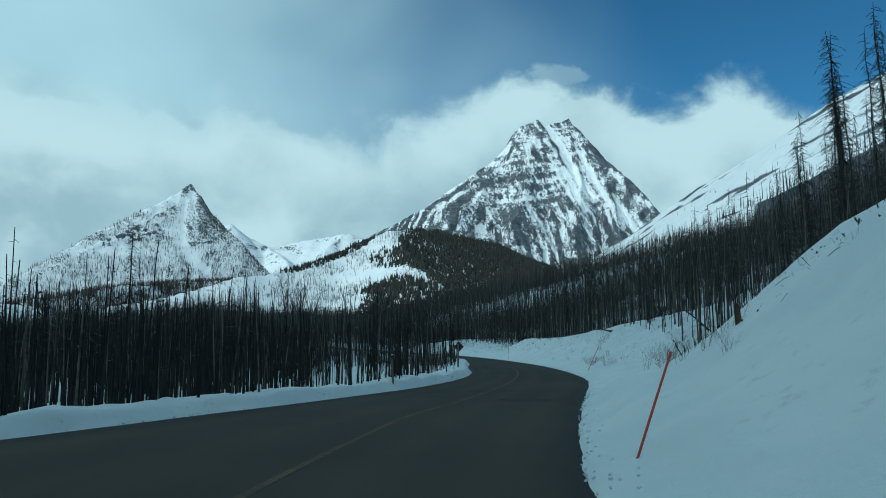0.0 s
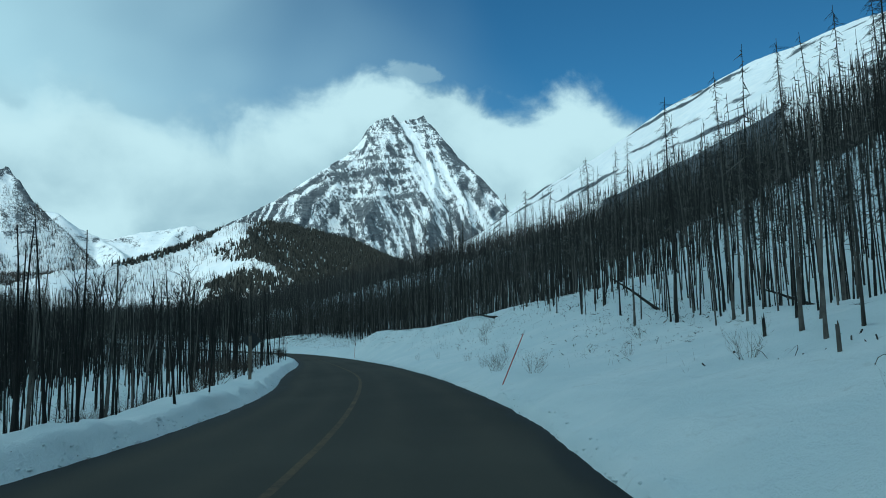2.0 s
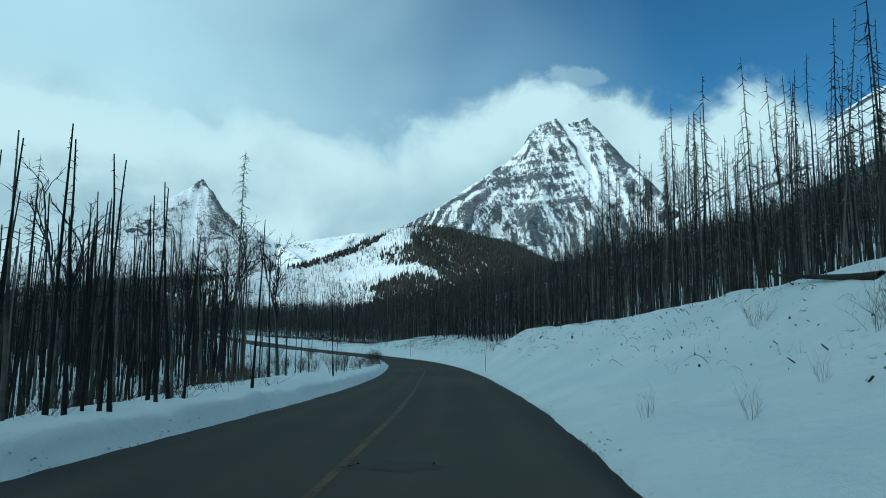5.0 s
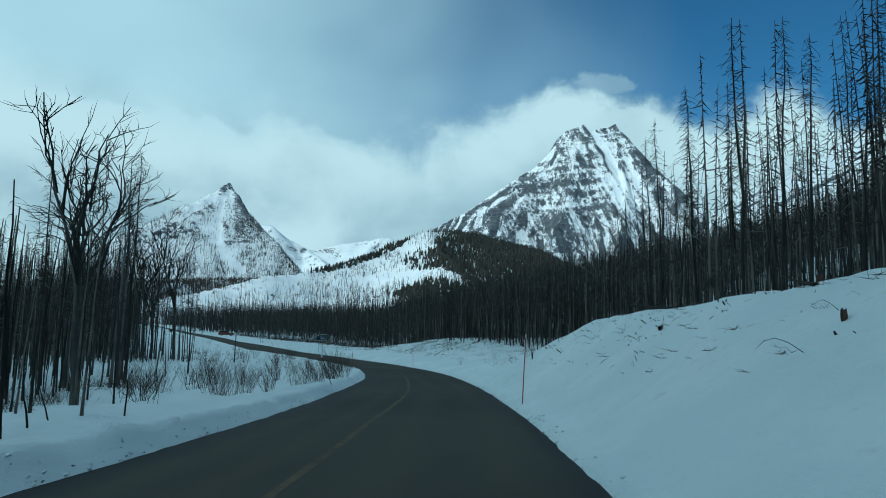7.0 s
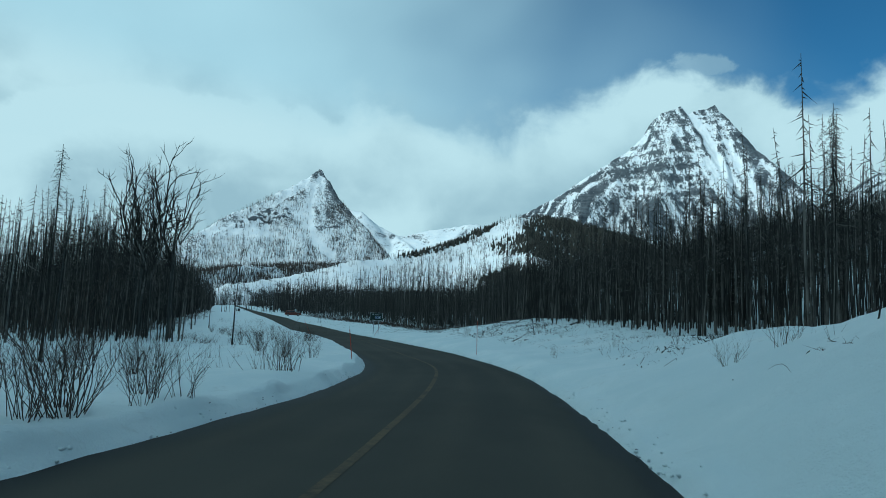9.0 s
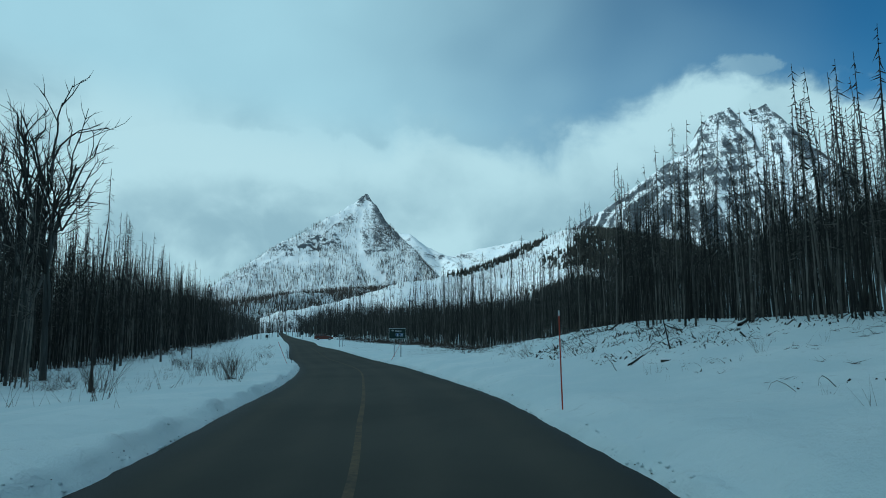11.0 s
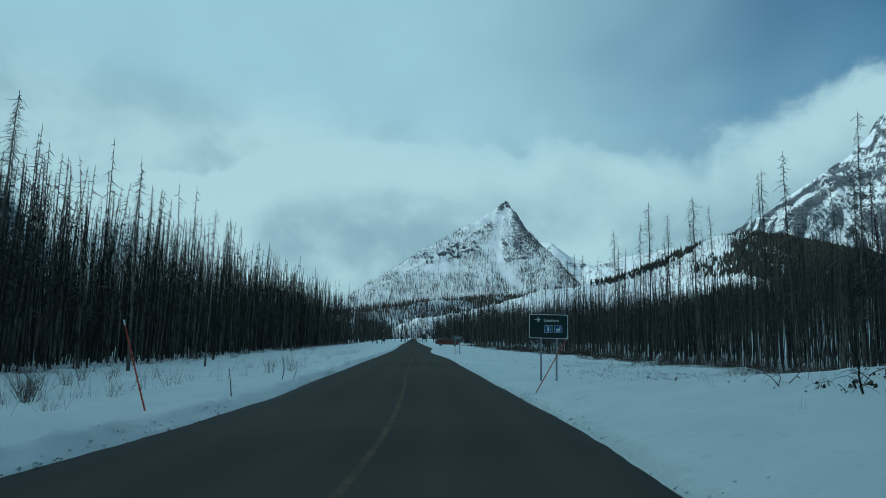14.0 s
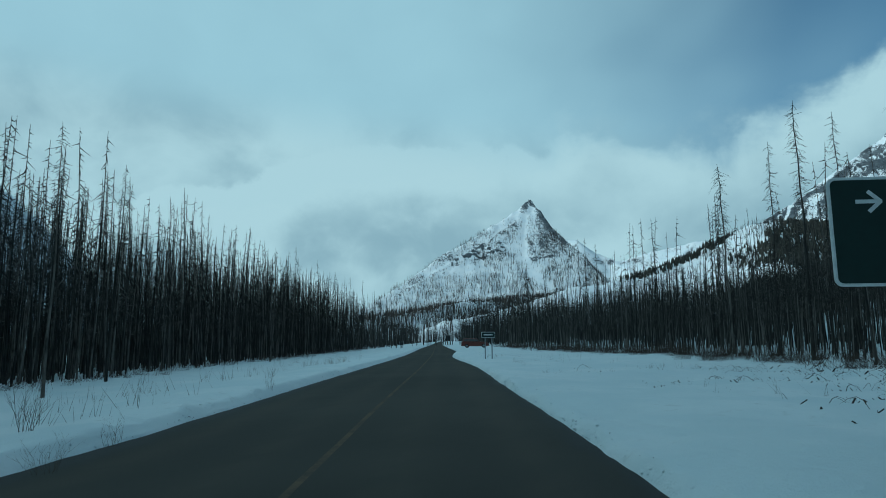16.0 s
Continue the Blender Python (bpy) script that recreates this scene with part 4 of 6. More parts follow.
def build_near_trees():
    """Trees of the first ranks along the road, each on its own."""
    kinds = []
    for k in range(9):
        r = np.random.default_rng(100 + k)
        low = (0.35, 0.42, 0.5, 0.3, 0.6, 0.45, 0.38, 0.55, 0.72)[k]
        stem, axis = trunk_shape(r, 10.0, (0.066, 0.060, 0.076, 0.056, 0.066, 0.080, 0.060, 0.070, 0.072)[k], 7, 9, 0.045)
        kinds.append((mesh_from("trunk", *stem, BARK, True),
                      mesh_from("crown", *limbs(r, axis, 10.0, (150, 130, 165, 180, 80, 150, 165, 120, 40)[k], low, (1.0, 0.95, 1.15, 0.95, 0.8, 1.15, 0.92, 1.05, 0.6)[k], 3, 7, 0.40, 0.011), TWIG)))
    thin = []
    for k in range(4):
        r = np.random.default_rng(150 + k)
        stem, axis = trunk_shape(r, 4.5, 0.045, 6, 6, 0.035, 0.25)
        thin.append((mesh_from("trunk", *stem, THIN_BARK, True), mesh_from("crown", *limbs(r, axis, 4.5, 16, 0.45, 1.0, 3, 2, 0.2, 0.009), TWIG)))
    made = {}

    def plant(kind, base, x, y, h, lean, turn, label, group):
        z = float(ground_z(x, y)) - 0.02
        m = pose(x, y, z, lean[0], lean[1], turn) @ Matrix.Scale(h / base, 4)
        tree = thing("dead_tree", label, "tree", m, group)
        part_mesh("trunk", kind[0], tree)
        part_mesh("crown", kind[1], tree)
        return tree

    words = ("scorched dead conifer with drooping bare twigs in snow", "tall charred pine trunk with short broken limbs",
             "slender burnt spruce with bare sooty twigs", "dead grey-barked conifer stripped by fire")
    for side, y0, y1, n in ((1, 40, 240, 80), (1, 0, 40, 6), (-1, 108, 240, 24)):
        y = np.sort(rng.uniform(y0, y1, n))
        d = 4.5 * rng.random(n) ** 1.3
        x = curve_x(RIGHT_WOOD, y) + d if side > 0 else curve_x(LEFT_WOOD, y) - d
        for k, (a, b, h) in enumerate(zip(x, y, tall(x, y, side))):
            plant(kinds[int(rng.integers(0, 9))], 10.0, a, b, h, rng.normal(0, 1.6, 2), float(rng.uniform(0, 360)), words[k % 4], "burnt trees beside the road")
    y = rng.uniform(14, 96, 16)
    x = curve_x(LEFT_WOOD, y) - 3.0 * rng.random(16) ** 1.4
    for a, b, h in zip(x, y, tall(x, y, -1)):
        plant(thin[int(rng.integers(0, 4))], 4.5, a, b, min(h, 5.2), rng.normal(0, 2.4, 2), float(rng.uniform(0, 360)), "thin charred young pine stem standing in snow", "burnt stems beside the road")
    y = np.concatenate([rng.uniform(13, 27, 36), rng.uniform(26.5, 53, 50), rng.uniform(53, 60, 14), rng.uniform(60, 74, 22), rng.uniform(74, 90, 8)])
    edge, back = curve_x(LEFT_EDGE, y) - np.interp(y, (15, 20, 27, 33, 38, 43, 47, 52, 58), (0.8, 0.7, 0.6, 0.7, 0.6, 0.6, 1.0, 1.1, 1.1)), curve_x(LEFT_WOOD, y)
    x = edge + (back - edge) * rng.random(len(y)) ** 1.1
    for a, b, h in zip(x, y, tall(x, y, -1)):
        plant(thin[int(rng.integers(0, 4))], 4.5, a, b, min(h * 0.92, 4.8), rng.normal(0, 2.6, 2), float(rng.uniform(0, 360)), "thin charred young pine stem standing in snow", "burnt stems beside the road")
    # single trees that stand out
    for a, b, h, lean, k in ((16.1, 49.0, 8.0, (0, 1), 0), (16.3, 46.0, 8.8, (0, -1), 5), (15.9, 41.9, 8.0, (0, 4), 6), (17.6, 53.4, 8.2, (0, 0), 3), (19.0, 59.4, 8.6, (0, 0), 2),
                             (16.5, 109, 11.8, (0, 0), 2), (15.3, 112.4, 11.0, (0, -1), 0), (18.2, 107.3, 14.2, (0, 1), 5), (15.7, 112, 11.8, (1, 0), 7),
                             (18.4, 139.2, 11.6, (0, 0), 1), (21, 144.6, 13.2, (0, 1), 2), (-3.8, 190.7, 12.8, (0, 0), 0), (-2.8, 189.6, 12.4, (0, 1), 6),
                             (-7.8, 200.2, 13.4, (0, -1), 3), (-26.2, 228.6, 12.4, (0, 0), 2), (-21.6, 220.6, 13.6, (0, 0), 7), (-19.8, 219.6, 12.3, (0, 0), 1), (-17.1, 214.9, 12.7, (0, 1), 2), (-15.9, 213.6, 11.5, (0, -1), 4),
                             (-13.0, 209.6, 12.8, (0, 1), 8), (-12.3, 207.8, 12.7, (0, 0), 0), (-10.8, 207.7, 13.6, (0, -1), 6), (-23.4, 225.2, 12.6, (0, 0), 3), (-43.0, 179.1, 13.6, (0, 1), 2), (-47.3, 190.3, 12.8, (0, 1), 5), (-39.1, 173.8, 13.2, (0, 0), 0),
                             (-44.2, 175.3, 13.2, (0, 1), 3), (-49.2, 198.4, 11.8, (0, 0), 1), (-56.1, 206.1, 12.4, (0, 1), 0), (-71.4, 235.5, 11.0, (0, 0), 2),
                             (-12.8, 122.4, 8.0, (0, 1), 2), (-11.2, 111.3, 12.2, (0, 1), 2), (-10.9, 110.2, 10.2, (0, 1), 6), (-13.8, 120.0, 5.6, (0, 5), 8), (-12.8, 119.2, 5.6, (0, 6), 4), (-19.8, 149.8, 9.4, (0, 0), 8), (-32.0, 150.0, 12.6, (0, 0), 1), (-34.0, 146.5, 11.8, (0, 1), 4), (-1.4, 79.5, 8.6, (0, -3), 6), (-1.7, 63.8, 5.7, (0, 1), 0), (-1.4, 66.1, 5.5, (0, 0), 3), (-0.7, 84.4, 4.6, (0, 1), 4), (-1.0, 80.8, 3.6, (0, 0), 8), (-2.0, 68.4, 5.4, (0, 2), 1), (-2.2, 60.5, 5.8, (0, -1), 5), (-6.4, 99.9, 4.6, (0, 0), 8), (0.9, 87.3, 4.4, (0, 1), 3), (-0.5, 87.8, 2.9, (0, 6), 8), (-1.2, 89.2, 5.2, (0, 0), 1), (-2.2, 92.2, 5.6, (0, -2), 6), (-3.2, 94.0, 4.8, (0, 1), 0), (-1.6, 92.8, 4.2, (0, -2), 1), (-5.2, 94.4, 4.4, (0, 5), 8), (-9.6, 21, 6.6, (0, 1), 0), (-9.0, 22.5, 5.6, (0, 0), 3), (-5.6, 28, 3.8, (0, 1), 6), (-3.4, 33, 3.3, (0, -1), 1), (17.8, 31, 13.5, (0, 1), 2), (18.8, 33.0, 14.5, (0, 0), 0), (19.9, 34.5, 13.4, (0, -1), 6), (17.0, 30.4, 11.0, (0, 1), 1), (20.8, 36.5, 14.0, (0, 0), 5), (18.6, 36, 11.5, (0, 2), 3), (17.8, 35, 10.0, (0, 0), 7), (21.6, 38, 13.6, (0, 0), 0), (18.0, 37.6, 8.6, (0, 1), 6), (20.0, 39, 11.0, (0, 1), 2), (12.4, 34.5, 6.2, (0, 0), 5), (11.5, 32.8, 5.7, (0, -1), 8), (12.4, 32.9, 6.0, (0, 2), 6), (10.2, 29.3, 5.2, (0, 0), 2), (13.3, 35.0, 6.4, (0, 6), 0), (12.0, 31.4, 5.8, (0, 0), 3), (11.4, 28.4, 6.2, (0, 1), 1), (2.9, 150.8, 3.6, (0, -14), 8), (15.4, 25, 10.4, (0, 0), 1), (16.4, 26, 11.6, (0, 1), 3), (17.1, 26.6, 12.6, (0, -1), 0), (17.9, 27.6, 12.0, (0, 0), 6), (15.0, 25.6, 9.2, (0, 2), 2), (16.2, 24, 9.0, (0, 0), 2), (17.2, 27, 9.6, (0, 0), 5), (15.8, 29, 8.4, (0, 1), 3), (18.4, 30, 10.2, (0, 0), 0)):
        plant(kinds[k], 10.0, a, b, h, lean, 40.0 * k, words[k % 4], "burnt trees beside the road")


def build_woods():
    mid_kinds, far_kinds, slim_kinds, pole_kinds = [], [], [], []
    for k in range(7):
        r = np.random.default_rng(200 + k)
        stem, axis = trunk_shape(r, 1.0, 0.0074, 4, 4, 0.045)
        mid_kinds.append(stack([stem, limbs(r, axis, 1.0, 40, (0.28, 0.4, 0.25, 0.45, 0.35, 0.4, 0.55)[k], 1.25, 3, 0, 0.45, 0.0028, False)]))
        stem, axis = trunk_shape(r, 1.0, 0.0092, 3, 2, 0.03)
        far_kinds.append(stack([stem, limbs(r, axis, 1.0, 10, 0.35, 1.7, 3, 0, 0.35, 0.004, False)]))
        stem, axis = trunk_shape(r, 1.0, 0.012, 3, 1, 0.02)
        slim_kinds.append(stack([stem, limbs(r, axis, 1.0, 4, 0.45, 1.9, 3, 0, 0.35, 0.0075, False)]))
        stem, axis = trunk_shape(r, 1.0, 0.0095, 4, 3, 0.04, 0.3)
        pole_kinds.append(stack([stem, limbs(r, axis, 1.0, 10, 0.35, 1.7, 3, 1, 0.25, 0.0024, False)]))

    def sites(x, y, h):
        return np.stack([x, y, ground_z(x, y), h], 1)

    x, y, d = wood_sites(2500, -20, 330, 13, 0.9, 1)
    more = wood_sites(2300, 140, 255, 18, 0.8, 1)
    x, y = np.concatenate([x, more[0]]), np.concatenate([y, more[1]])
    scatter("burnt_wood_on_slope", sites(x, y, tall(x, y, 1)), mid_kinds, BARK, "dense wood of charred conifer trunks on a snowy slope", "trees")
    x, y, d = wood_sites(8600, -20, 330, 52, 0.85, 1)
    x = x + 12
    scatter("deeper_wood_on_slope", sites(x, y, tall(x, y, 1)), far_kinds, BARK, "burnt wood deeper in on the snowy slope", "trees")
    x, y, d = wood_sites(1700, 100, 330, 12, 0.9, -1)
    more = wood_sites(1000, 166, 300, 16, 0.8, -1)
    x, y = np.concatenate([x, more[0]]), np.concatenate([y, more[1]])
    scatter("burnt_wood", sites(x, y, tall(x, y, -1)), mid_kinds, BARK, "dense wood of dark burnt conifers standing in snow", "trees")
    x, y, d = wood_sites(3300, 100, 330, 46, 1.0, -1)
    x = x - 11
    scatter("deeper_burnt_wood", sites(x, y, tall(x, y, -1)), far_kinds, BARK, "burnt wood deeper in beyond the first ranks", "trees")
    x, y, d = wood_sites(4600, -30, 104, 34, 1.25, -1)
    ok = rng.random(len(y)) < np.interp(y, (20, 34, 84, 100), (0.9, 0.34, 0.36, 0.7))
    x, y = x[ok], y[ok]
    scatter("young_burnt_wood", sites(x, y, tall(x, y, -1)), pole_kinds, THIN_BARK, "thicket of thin charred young pine stems", "trees")
    x, y, d = wood_sites(5200, -30, 104, 44, 1.0, -1)
    x = x - 4 - 7 * smooth(y, 30, 50)
    scatter("deeper_young_wood", sites(x, y, tall(x, y, -1) * 0.95), slim_kinds, THIN_BARK, "young burnt wood deeper in beyond the first ranks", "trees")
    # farther woods: on the hillside, along the valley floor
    y = np.concatenate([rng.uniform(-40, 480, 19000), rng.uniform(480, 1500, 4000)])
    n = len(y)
    x = curve_x(RIGHT_WOOD, np.minimum(y, 330)) + 56 + rng.uniform(0, 258, n)
    x = np.where(y > 330, rng.uniform(-120, 330, n), x)
    scatter("hillside_wood", sites(x, y, rng.normal(1.0, 0.14, n) * np.interp(y, (130, 190, 420), (11.5, 7.5, 10.5))), slim_kinds, FAR_BARK, "burnt wood covering the hillside", "trees")
    y = np.concatenate([rng.uniform(40, 330, 2200), rng.uniform(330, 700, 4800)])
    x = curve_x(LEFT_WOOD, np.minimum(y, 600)) - np.where(y < 330, 46, 0) - 300 * rng.random(7000) ** 1.4
    h = tall(x, y, -1) * np.where(y < 110, 1.15, 1.0)
    scatter("valley_wood", sites(x, y, h), slim_kinds, FAR_BARK, "burnt wood on the valley floor", "trees")
    y = rng.uniform(325, 700, 5000)
    x = curve_x(RIGHT_WOOD, y) + 240 * rng.random(5000) ** 1.2
    scatter("valley_wood_beyond_the_bend", sites(x, y, rng.normal(11.5, 1.5, 5000)), slim_kinds, FAR_BARK, "burnt wood beyond the bend of the road", "trees")


def spikes(name, func, x0, x1, y0, y1, n, keep, size, label, wide=0.035, material=None, far=1.0):
    """Thin dead trees on far slopes."""
    x, y = rng.uniform(x0, x1, n), rng.uniform(y0, y1, n)
    z = func(x, y)
    ok = keep(x, y, z)
    x, y, z = x[ok], y[ok], z[ok]
    t = np.linspace(0, 2 * np.pi, 4)[:3]
    tv = np.array([(wide * np.cos(a), wide * np.sin(a), -0.1) for a in t] + [(0, 0, 1.0)])
    tf = np.array([(0, 1, 3), (1, 2, 3), (2, 0, 3)])
    s = np.stack([x, y, z, size * rng.uniform(0.6, 1.25, len(x))], 1)
    set_back(scatter(name, s, [(tv, tf)], material or FAR_BARK, label, "trees", 0.02), far)


build_near_trees()
build_woods()


def on_knoll(x, y, z):
    """How thick the wood stands on the foothill: none on the open ledges, a dark wood over its far side."""
    p, q = plate(x, y, z)
    wig = fractal(p / 30, q / 14, 5, 3)
    wood = smooth(p + 0.55 * (q - 440) + 26 * wig, 672, 745) * (1 - window(q + 10 * wig, 472, 500, 6) * (1 - smooth(p, 740, 800)))
    ledge = np.maximum(window(q - np.interp(p, (340, 463, 512, 561, 609, 648), (512, 483, 477, 465, 446, 426)), 5, 19, 2.5) * smooth(wig, -0.7, 0.1),
                       window(q + 0.14 * (p - 660) + 5 * wig, 476, 492, 5) * window(p, 560, 720, 20))
    crest = 1 - smooth(q - np.interp(p, (250, 405, 463, 512, 561, 609, 648, 664), (528, 491, 483, 477, 465, 446, 426, 415)), 5, 8)
    crest = crest * smooth(p, 480, 520) * (1 - smooth(p, 650, 662))
    return wood, ledge, crest


def knoll_keep(x, y, z):
    wood, ledge, crest = on_knoll(x, y, z)
    clump = np.clip(0.72 + 0.5 * fractal(x / 30, y / 45, 6, 3), 0.2, 1)
    return (z > 0) & (rng.random(len(x)) < clump * (1 - 0.96 * ledge) * (1 - wood) * (1 - crest) * 0.8)


def pyramid_keep(x, y, z):
    p, q = plate(x, y, z)
    wig = fractal(p / 14, q / 14, 8, 3)
    thick = 0.20 * smooth(q + 8 * wig, 355, 385) + 0.28 * smooth(q + 8 * wig, 400, 480) + 0.25 * smooth(p - 0.25 * (q - 350), 322, 350) * smooth(q, 350, 380) + 0.25 * wig
    edge = np.interp(q, (372, 390, 422, 456, 470), (362, 375, 404, 440, 458)) - p
    thick = np.maximum(thick, 1.2 * (1 - smooth(edge, 8, 20)) * smooth(q, 372, 392))
    stand = window(q - np.abs(p - 318) * 0.6 + 5 * wig, 458, 500, 6) * window(p, 290, 362, 7)
    bright = window(q, 428, 452, 8) * (1 - smooth(p, 235, 260)) * smooth(p, 120, 160)
    line = 1 - smooth(np.abs(q - np.interp(p, (75, 180, 220, 296, 340), (534, 513, 502, 500, 497))), 2.5, 5)
    thick = np.maximum(np.maximum(thick * (1 - 0.8 * bright), 2 * stand), 0.9 * line)
    return (z > 0) & (q > 352) & (rng.random(len(x)) < thick * (1 - 0.98 * pyramid_chute(p, q)))


spikes("knoll_trees", knoll, -600, 160, 520, 1500, 110000, knoll_keep, 6.0, "dead trees dotted over the snowy foothill", 0.045, far=KNOLL_FAR)
spikes("knoll_wood", knoll, -360, 400, 580, 1500, 150000, lambda x, y, z: (z > 0) & (rng.random(len(x)) < np.maximum(*on_knoll(x, y, z)[::2])), 6.0, "dark dense wood along the crest and over one side of the foothill", 0.26, CONIFER, KNOLL_FAR)
spikes("pyramid_trees", pyramid_form, -1800, -300, 1100, 2750, 190000, pyramid_keep, 13.0, "sparse dead trees on the flank of the pyramid peak", 0.05, far=PYRAMID_FAR)
spikes("foot_trees", lambda x, y: big_form(x, y)[0], -500, 1300, 2570, 3700, 60000, lambda x, y, z: (z > 20) & (z < 520) & (rng.random(len(x)) < 1.0 - z / 500 + 0.6 * fractal((x + 0.55 * y) / 70, y / 500, 9, 3)), 10, "dark conifers at the foot of the big mountain", 0.16, CONIFER, 1.1)
spikes("slope_trees", right_ridge, 240, 620, -200, 2600, 9000, lambda x, y, z: rng.random(len(x)) < np.clip(1.1 - (x - 240) / 110, 0.02, 1), 12, "scattered trees at the foot of the snow slope")


# ---- bare poplars ----
def sweep(points, radii, sides=6):
    """One unbroken tapered stem through the points."""
    points = [np.asarray(p, float) for p in points]
    rings = []
    for k, p in enumerate(points):
        d = points[min(k + 1, len(points) - 1)] - points[max(k - 1, 0)]
        d = d / np.linalg.norm(d)
        a = np.cross(d, (0.0, 1.0, 0.0))
        a = a / np.linalg.norm(a)
        b = np.cross(d, a)
        t = 2 * np.pi * np.arange(sides) / sides
        rings.append(p + radii[k] * (np.cos(t)[:, None] * a + np.sin(t)[:, None] * b))
    f = []
    for k in range(len(points) - 1):
        for j in range(sides):
            a, b = k * sides + j, k * sides + (j + 1) % sides
            f += [(a, b, b + sides), (a, b + sides, a + sides)]
    return np.concatenate(rings), np.array(f)


def poplar_shape(seed, h):
    """A forked bare tree: limbs that split four times and curve upwards."""
    r = np.random.default_rng(seed)
    stems, fine = [], []

    def grow(p, d, long, rad, level):
        d = d / np.linalg.norm(d)
        q, line, girth = p, [p], [rad]
        cuts = 4 if level < 3 else 2
        for k in range(cuts):
            d = d + r.normal(0, (0.03, 0.13, 0.22, 0.25, 0.25)[level], 3) + (0, 0, 0.16 if 0 < level < 3 else 0.02)
            q = q + d / np.linalg.norm(d) * long / cuts
            d = d / np.linalg.norm(d)
            line.append(q)
            girth.append(rad * (1 - 0.5 * (k + 1) / cuts) if level < 4 or k < cuts - 1 else rad * 0.15)
        (stems if level < 2 else fine).append(sweep(line, girth, 7 if level < 2 else 4))
        if level == 4:
            return
        for _ in range((4, 5, 3, 3)[level]):
            w, spread = r.random() * 2 * np.pi, r.uniform(*((0.06, 0.20), (0.20, 0.50), (0.35, 0.8), (0.4, 0.9))[level])
            e = d + spread * np.array([np.cos(w), np.sin(w), 0.15])
            grow(q - (q - p) * r.uniform(0, 0.55), e, long * r.uniform(*((0.6, 0.95) if level == 0 else (0.4, 0.66))), rad * 0.55, level + 1)

    grow(np.array([0, 0, -0.3]), np.array([r.normal(0, 0.03), r.normal(0, 0.03), 1.0]), h * 0.44, h * 0.0125, 0)
    return [mesh_from("trunk" if k == 0 else "limb", *stem, ASPEN, True) for k, stem in enumerate(stems)], mesh_from("crown", *stack(fine), TWIG)


def build_poplars():
    kinds = [poplar_shape(300 + k, 10.0) for k in range(3)]
    for x, y, h, k in ((-3.9, 95.0, 8.6, 0), (-11.3, 106.2, 13.2, 1), (-36.3, 162.3, 20.0, 1), (-37.6, 163.0, 18.6, 2),
                       (-30.0, 157.6, 16.0, 0), (-34.2, 160.4, 15.0, 2), (-7.2, 92.0, 7.5, 1), (-3.4, 72, 6.0, 2), (-3.2, 50, 5.0, 0)):
        tree = thing("bare_poplar", "bare grey poplar with forked upswept limbs", "tree", pose(x, y, float(ground_z(x, y)) - 0.02, 0, 0, 75.0 * k + 11 * y) @ Matrix.Scale(h / 10, 4), "bare poplars")
        for me in kinds[k][0]:
            part_mesh(me.name.split(".")[0], me, tree)
        part_mesh("crown", kinds[k][1], tree)


def build_aspens():
    """Slender grey stems with short upswept twigs, along the edge of the wood beyond the clearing."""
    kinds = []
    for k in range(3):
        r = np.random.default_rng(340 + k)
        stem, axis = trunk_shape(r, 10.0, 0.085, 8, 9, 0.05, 0.15)
        kinds.append((mesh_from("trunk", *stem, ASPEN, True), mesh_from("crown", *limbs(r, axis, 10.0, (46, 34, 56)[k], (0.5, 0.6, 0.45)[k], 1.5, 3, 4, -0.9, 0.014), TWIG)))
    for x, y, h, k in ((-9.9, 107.6, 9.6, 0), (-10.4, 109.0, 11.2, 1), (-11.8, 111.6, 11.0, 2), (-12.4, 113.2, 9.0, 0), (-15.6, 117.6, 8.4, 1), (-18.6, 121.0, 8.8, 2), (-22.8, 127.0, 9.4, 0),
                       (-26.4, 132.4, 9.6, 1), (-28.8, 138.0, 9.2, 2), (-30.0, 143.4, 10.2, 0), (-28.4, 147.0, 9.6, 1), (-25.4, 150.0, 8.0, 2), (-27.0, 152.4, 8.8, 0), (-3.4, 78.6, 6.2, 2), (-2.9, 74.2, 5.6, 0), (-3.6, 82.4, 6.4, 1)):
        tree = thing("bare_aspen", "slender bare aspen with a grey trunk and upswept twigs", "tree", pose(x, y, float(ground_z(x, y)) - 0.02, 1.5 * math.sin(7 * y), 1.5 * math.sin(5 * x), 50.0 * y) @ Matrix.Scale(h / 10, 4), "bare aspens")
        part_mesh("trunk", kinds[k][0], tree)
        part_mesh("crown", kinds[k][1], tree)


